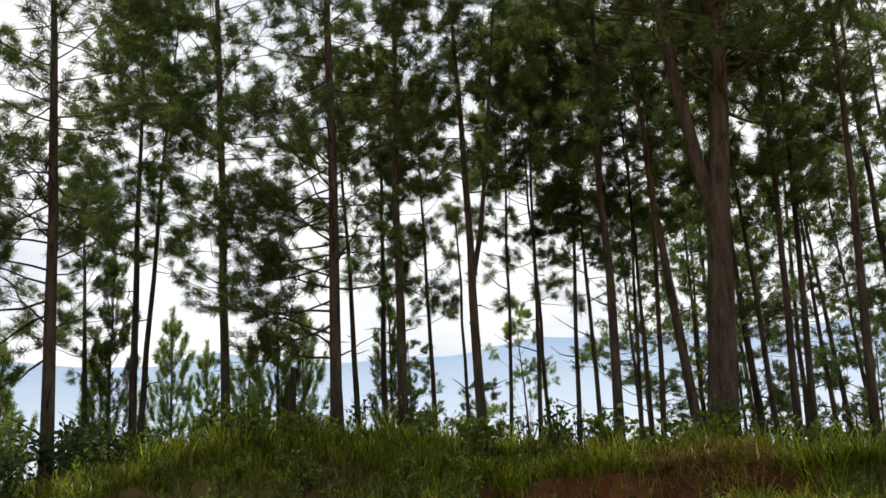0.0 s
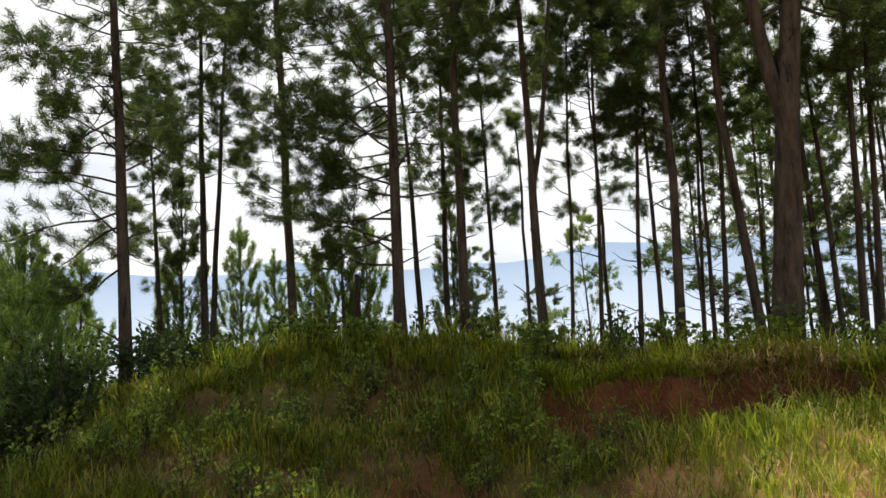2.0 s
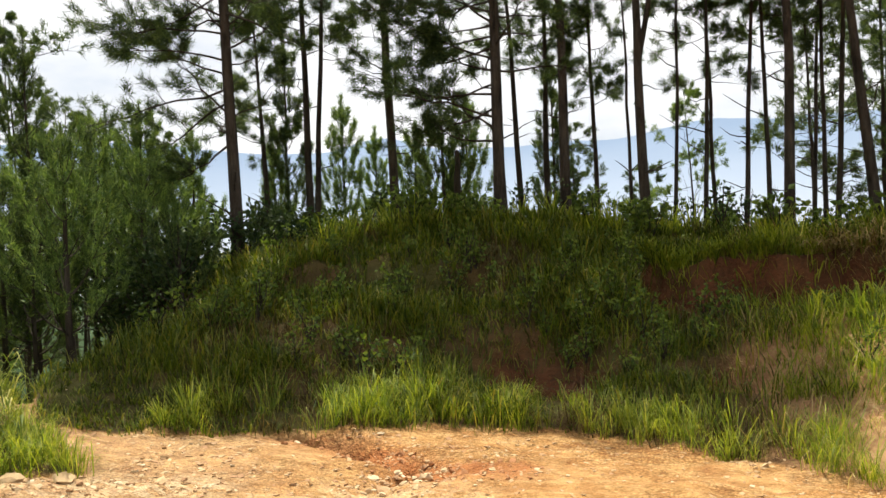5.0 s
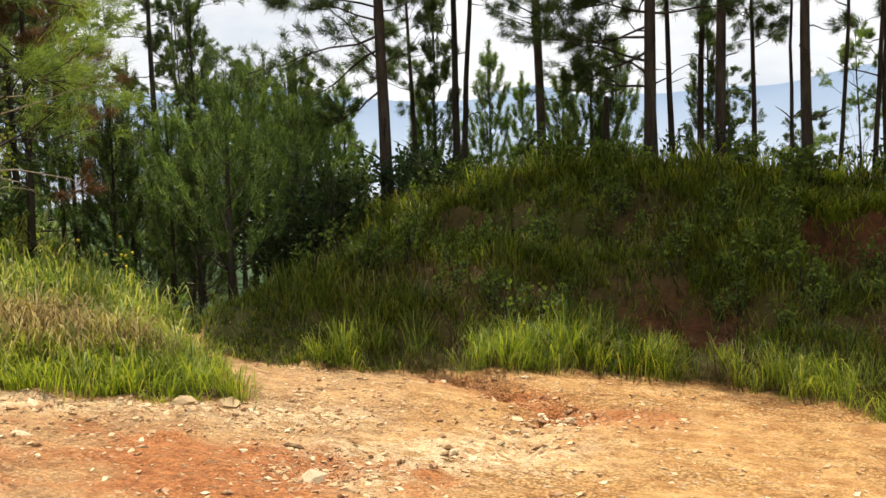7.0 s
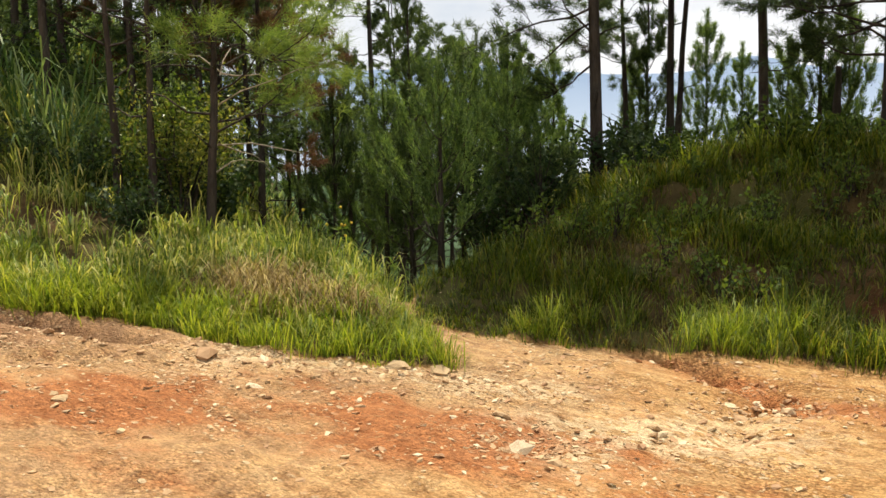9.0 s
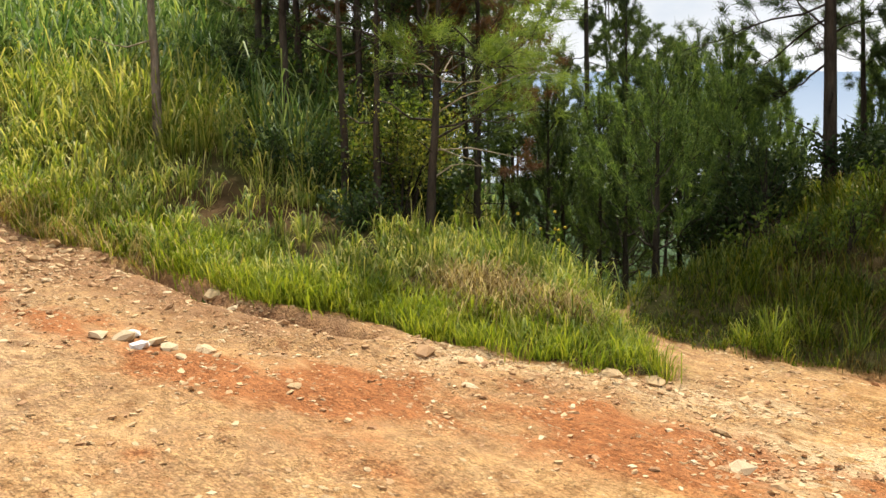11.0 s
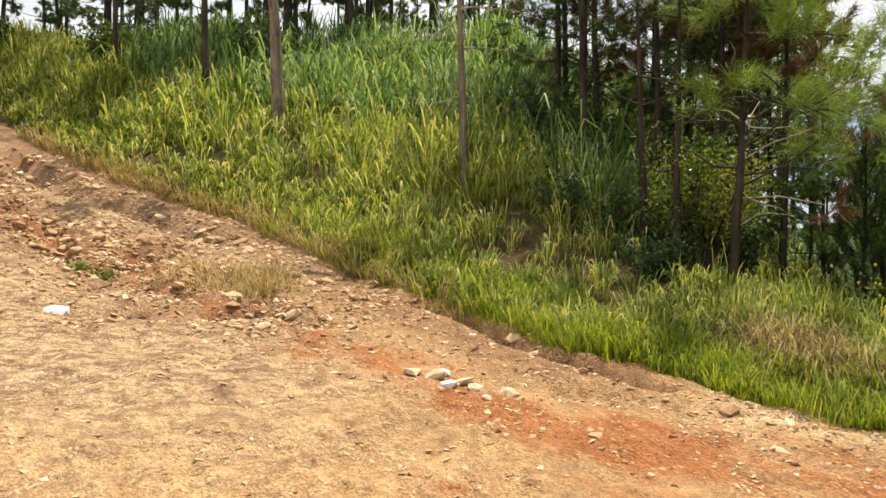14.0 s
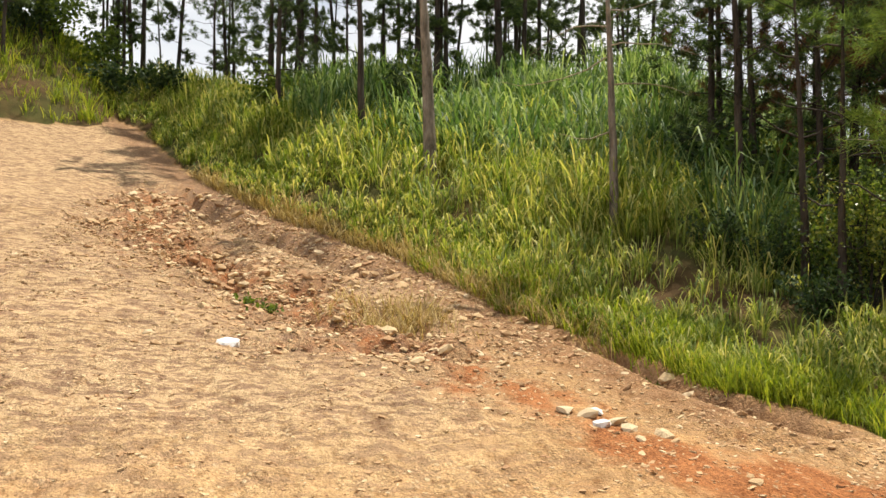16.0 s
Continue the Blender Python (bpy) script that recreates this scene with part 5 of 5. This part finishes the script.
for x, y, h, sd in ((-6.98, 3.5, 0.14, 231), (-10.5, 0.2, 0.2, 232), (-10.0, 0.45, 0.14, 233)):
    shrub(x, y, h, 0.2, 60, LEAF, sd, "small green weed growing in the stony road edge", 0.06, 5, name="weed", group="weeds in the road")

# ---------------------------------------------------------------- stones
def stone_mesh(seed, flat, mat, rough=0.25):
    rng = np.random.default_rng(seed)
    bm = bmesh.new()
    bmesh.ops.create_icosphere(bm, subdivisions=1, radius=1.0)
    for v in bm.verts:
        v.co *= rng.uniform(0.95 - rough, 0.95 + rough)
        v.co.z *= flat
    me = bpy.data.meshes.new("stone")
    bm.to_mesh(me)
    bm.free()
    me.materials.append(mat)
    return me


def stony(x, y, f):
    w = 0.9 * np.exp(-(line_distance(x, y, STONY) / 0.28) ** 2) + 0.8 * np.exp(-(line_distance(x, y, RUT[3:]) / 0.26) ** 2) + 1.3 * f["gully"] * patchy(x, y, 1.5, 52, 0.35, 0.55)
    return f["on_road"] * np.minimum(w + 0.35 * np.exp(-((f["dv"] - 0.5) / 0.5) ** 2) * (x < -4) + 0.3 * np.exp(-(line_distance(x, y, RED_BAND) / 0.5) ** 2) * patchy(x, y, 2.0, 51) + 0.015, 1)


G = (1 + math.sqrt(5)) / 2
ICO = np.array([(-1, G, 0), (1, G, 0), (-1, -G, 0), (1, -G, 0), (0, -1, G), (0, 1, G), (0, -1, -G), (0, 1, -G), (G, 0, -1), (G, 0, 1), (-G, 0, -1), (-G, 0, 1)]) / math.hypot(1, G)
ICO_FACES = np.array([(a, b, c) for a, b, c in itertools.permutations(range(12), 3) if a < b and a < c and max(np.linalg.norm(ICO[a] - ICO[b]), np.linalg.norm(ICO[b] - ICO[c]), np.linalg.norm(ICO[a] - ICO[c])) < 1.1
                      and np.dot(np.cross(ICO[b] - ICO[a], ICO[c] - ICO[a]), ICO[a]) > 0])


def stones():
    rng = np.random.default_rng(77)
    shapes = [stone_mesh(k, rng.uniform(0.32, 0.55), STONE) for k in range(9)]
    ground = bpy.data.objects["ground"]
    x, y = scatter(rng, 285, -17, 0.5, -1.5, 7.2, stony, 0.10, 3)
    f = land(x, y)
    for a, b, c, w in zip(x, y, sheet_z(x, y), f["gully"]):
        s = (1 + 0.35 * w) * min(0.022 * rng.lognormal(0, 0.45), 0.075) * (0.8 + math.hypot(a, b) / 16)
        ob = new("stone", shapes[rng.integers(9)])
        ob.parent = ground
        ob.matrix_local = Matrix.Translation((a, b, c + s * 0.08)) @ Euler((rng.normal(0, 0.25), rng.normal(0, 0.25), rng.uniform(0, 6.28))).to_matrix().to_4x4() @ Matrix.Diagonal((s * rng.uniform(0.9, 1.6), s, s, 1))
    for a, b, s, mat, label in ((-7.83, 1.49, 0.17, STONE_TAN, "rounded tan boulder at the edge of the road"), (-7.99, -0.05, 0.12, STONE_WHITE, "flat white stone on the dirt road"),
                                (-5.53, 2.40, 0.075, STONE_WHITE, "whitish angular rock on the dirt road"), (-5.70, 2.37, 0.08, STONE_TAN, "tan angular rock on the dirt road"),
                                (-5.86, 2.26, 0.075, STONE_TAN, "tan angular rock on the dirt road"), (-5.60, 2.53, 0.065, STONE_TAN, "small tan angular rock on the dirt road"), (-5.80, 2.47, 0.06, STONE_WHITE, "small pale angular rock on the dirt road"),
                                (-5.42, 2.54, 0.06, STONE_TAN, "small tan angular rock on the dirt road"), (-2.28, 4.12, 0.07, STONE_TAN, "flat tan stone in the rut")):
        ob = new("rock", stone_mesh(int(a * -100), 0.62, mat, 0.38))
        ob.matrix_world = Matrix.Translation((a, b, ground_z(a, b) + s * 0.2)) @ Euler((0.1, 0.1, a * 7)).to_matrix().to_4x4() @ Matrix.Diagonal((s * 1.3, s, s, 1))
        tagged(ob, label, "rock")
    lumps = [stone_mesh(20 + k, 0.6, CLOD) for k in range(4)]
    x, y = scatter(rng, 150, -2.9, -0.5, 5.7, 7.2, lambda x, y, f: f["on_road"] * np.exp(-(line_distance(x, y, RUT[:4] + [(-0.75, 6.25)]) / 0.20) ** 2))
    for a, b in zip(x, y):
        s = min(0.015 * rng.lognormal(0, 0.5), 0.035)
        ob = new("clod", lumps[rng.integers(4)])
        ob.parent = ground
        ob.matrix_local = Matrix.Translation((a, b, ground_z(a, b) + s * 0.1)) @ Euler((rng.normal(0, 0.4), rng.normal(0, 0.4), rng.uniform(0, 6.28))).to_matrix().to_4x4() @ Matrix.Diagonal((s * rng.uniform(0.9, 1.8), s, s, 1))
    # washed-out rubble in the gully: too many to count
    ico = ICO
    n = 4200
    x, y = scatter(rng, n, -20, -0.9, -2, 6.4, lambda x, y, f: f["on_road"] * np.minimum(0.9 * np.exp(-(line_distance(x, y, RUT[3:]) / 0.2) ** 2) * patchy(x, y, 2.5, 54) + 0.7 * np.exp(-(line_distance(x, y, STONY) / 0.22) ** 2) * patchy(x, y, 2.5, 55) + f["gully"] * patchy(x, y, 1.3, 53, 0.33, 0.5) + 0.5 * np.exp(-((f["dv"] - 0.5) / 0.35) ** 2) * (x < -8) + 0.25 * np.exp(-((line_distance(x, y, CRACK) + 0.0) / 0.35) ** 2), 1), 0.12, 4)
    s = np.minimum(rng.lognormal(0, 0.65, n) * 0.0145, 0.075) * (0.7 + np.hypot(x, y) / 22)
    a = rng.uniform(0, 6.28, n)
    V = ico[None] * (s[:, None] * rng.uniform(0.65, 1.25, (n, 12)))[..., None] * np.array([1.35, 0.95, 0.65])
    V = np.stack([V[..., 0] * np.cos(a)[:, None] - V[..., 1] * np.sin(a)[:, None], V[..., 0] * np.sin(a)[:, None] + V[..., 1] * np.cos(a)[:, None], V[..., 2] + 0.25 * V[..., 0]], -1)
    V = V + np.stack([x, y, sheet_z(x, y) + s * 0.1], -1)[:, None]
    F = (np.arange(n)[:, None, None] * 12 + ICO_FACES[None]).reshape(-1, 3)
    tagged(mesh_object("rubble", V.reshape(-1, 3), [F], STONE, None, False), "pale washed-out stones heaped along the gully", "stones", kind="stuff")
    # small gravel: too many to count
    n = 26000
    x, y = scatter(rng, n, -18, 2.0, -2.5, 7.4, lambda x, y, f: np.minimum(0.30 * f["on_road"] * patchy(x, y, 1.7, 57, 0.42, 0.62) + 0.03 * f["on_road"] + stony(x, y, f), 1), 0.10, 4)
    f = land(x, y)
    chip = np.array([(sx, sy, sz) for sz in (-1, 1) for sx, sy in ((-1, -1), (1, -1), (1, 1), (-1, 1))], float) * 0.72
    quad = np.array([(3, 2, 1, 0), (4, 5, 6, 7), (0, 1, 5, 4), (1, 2, 6, 5), (2, 3, 7, 6), (3, 0, 4, 7)])
    s = (1 + 0.4 * f["gully"]) * np.minimum(rng.lognormal(0, 0.6, n) * 0.0080, 0.022) * (0.8 + np.hypot(x, y) / 16)
    a = rng.uniform(0, 6.28, n)
    V = chip[None] * s[:, None, None] * rng.uniform(0.45, 1.3, (n, 8, 3)) * np.array([1.3, 0.95, 0.36])
    V[..., 2] += V[..., 0] * rng.normal(0, 0.2, (n, 1)) + V[..., 1] * rng.normal(0, 0.2, (n, 1))
    V = np.stack([V[..., 0] * np.cos(a)[:, None] - V[..., 1] * np.sin(a)[:, None], V[..., 0] * np.sin(a)[:, None] + V[..., 1] * np.cos(a)[:, None], V[..., 2]], -1)
    V = V + np.stack([x, y, sheet_z(x, y) + s * 0.05], -1)[:, None]
    F = (np.arange(n)[:, None, None] * 8 + quad[None]).reshape(-1, 4)
    tagged(mesh_object("gravel", V.reshape(-1, 3), [F], STONE, None, False), "loose pale gravel scattered over the dirt road", "gravel", kind="stuff")


stones()


def fallen_needles():
    """Needles, straw and bark chips lying on the road and on the sunny bank."""
    rng = np.random.default_rng(91)
    n = 62000
    x, y = scatter(rng, n, -16, 6, -4, 8.6, lambda x, y, f: np.minimum(f["litter"] * patchy(x, y, 1.1, 61, 0.35, 0.6) + 0.9 * f["straw"] + 0.10 * f["on_road"], 1), 0.07, 5)
    z = sheet_z(x, y) + 0.003
    a = rng.normal(0.25, 0.55, n)
    L, w = rng.uniform(0.015, 0.055, n), rng.uniform(0.0015, 0.0035, n)
    d = np.stack([np.cos(a), np.sin(a), rng.normal(0.01, 0.05, n)], -1) * L[:, None]
    s = np.stack([-np.sin(a), np.cos(a), np.zeros(n)], -1) * w[:, None]
    c = np.stack([x, y, z], -1)
    V = np.stack([c - d - s, c - d + s, c + d + s * 0.6 + np.array([0, 0, 0.003])], 1).reshape(-1, 3)
    tagged(mesh_object("pine_litter", V, [np.arange(n * 3).reshape(-1, 3)], LITTER, None, False), "brown fallen pine needles and straw on the ground", "litter", kind="stuff")


fallen_needles()
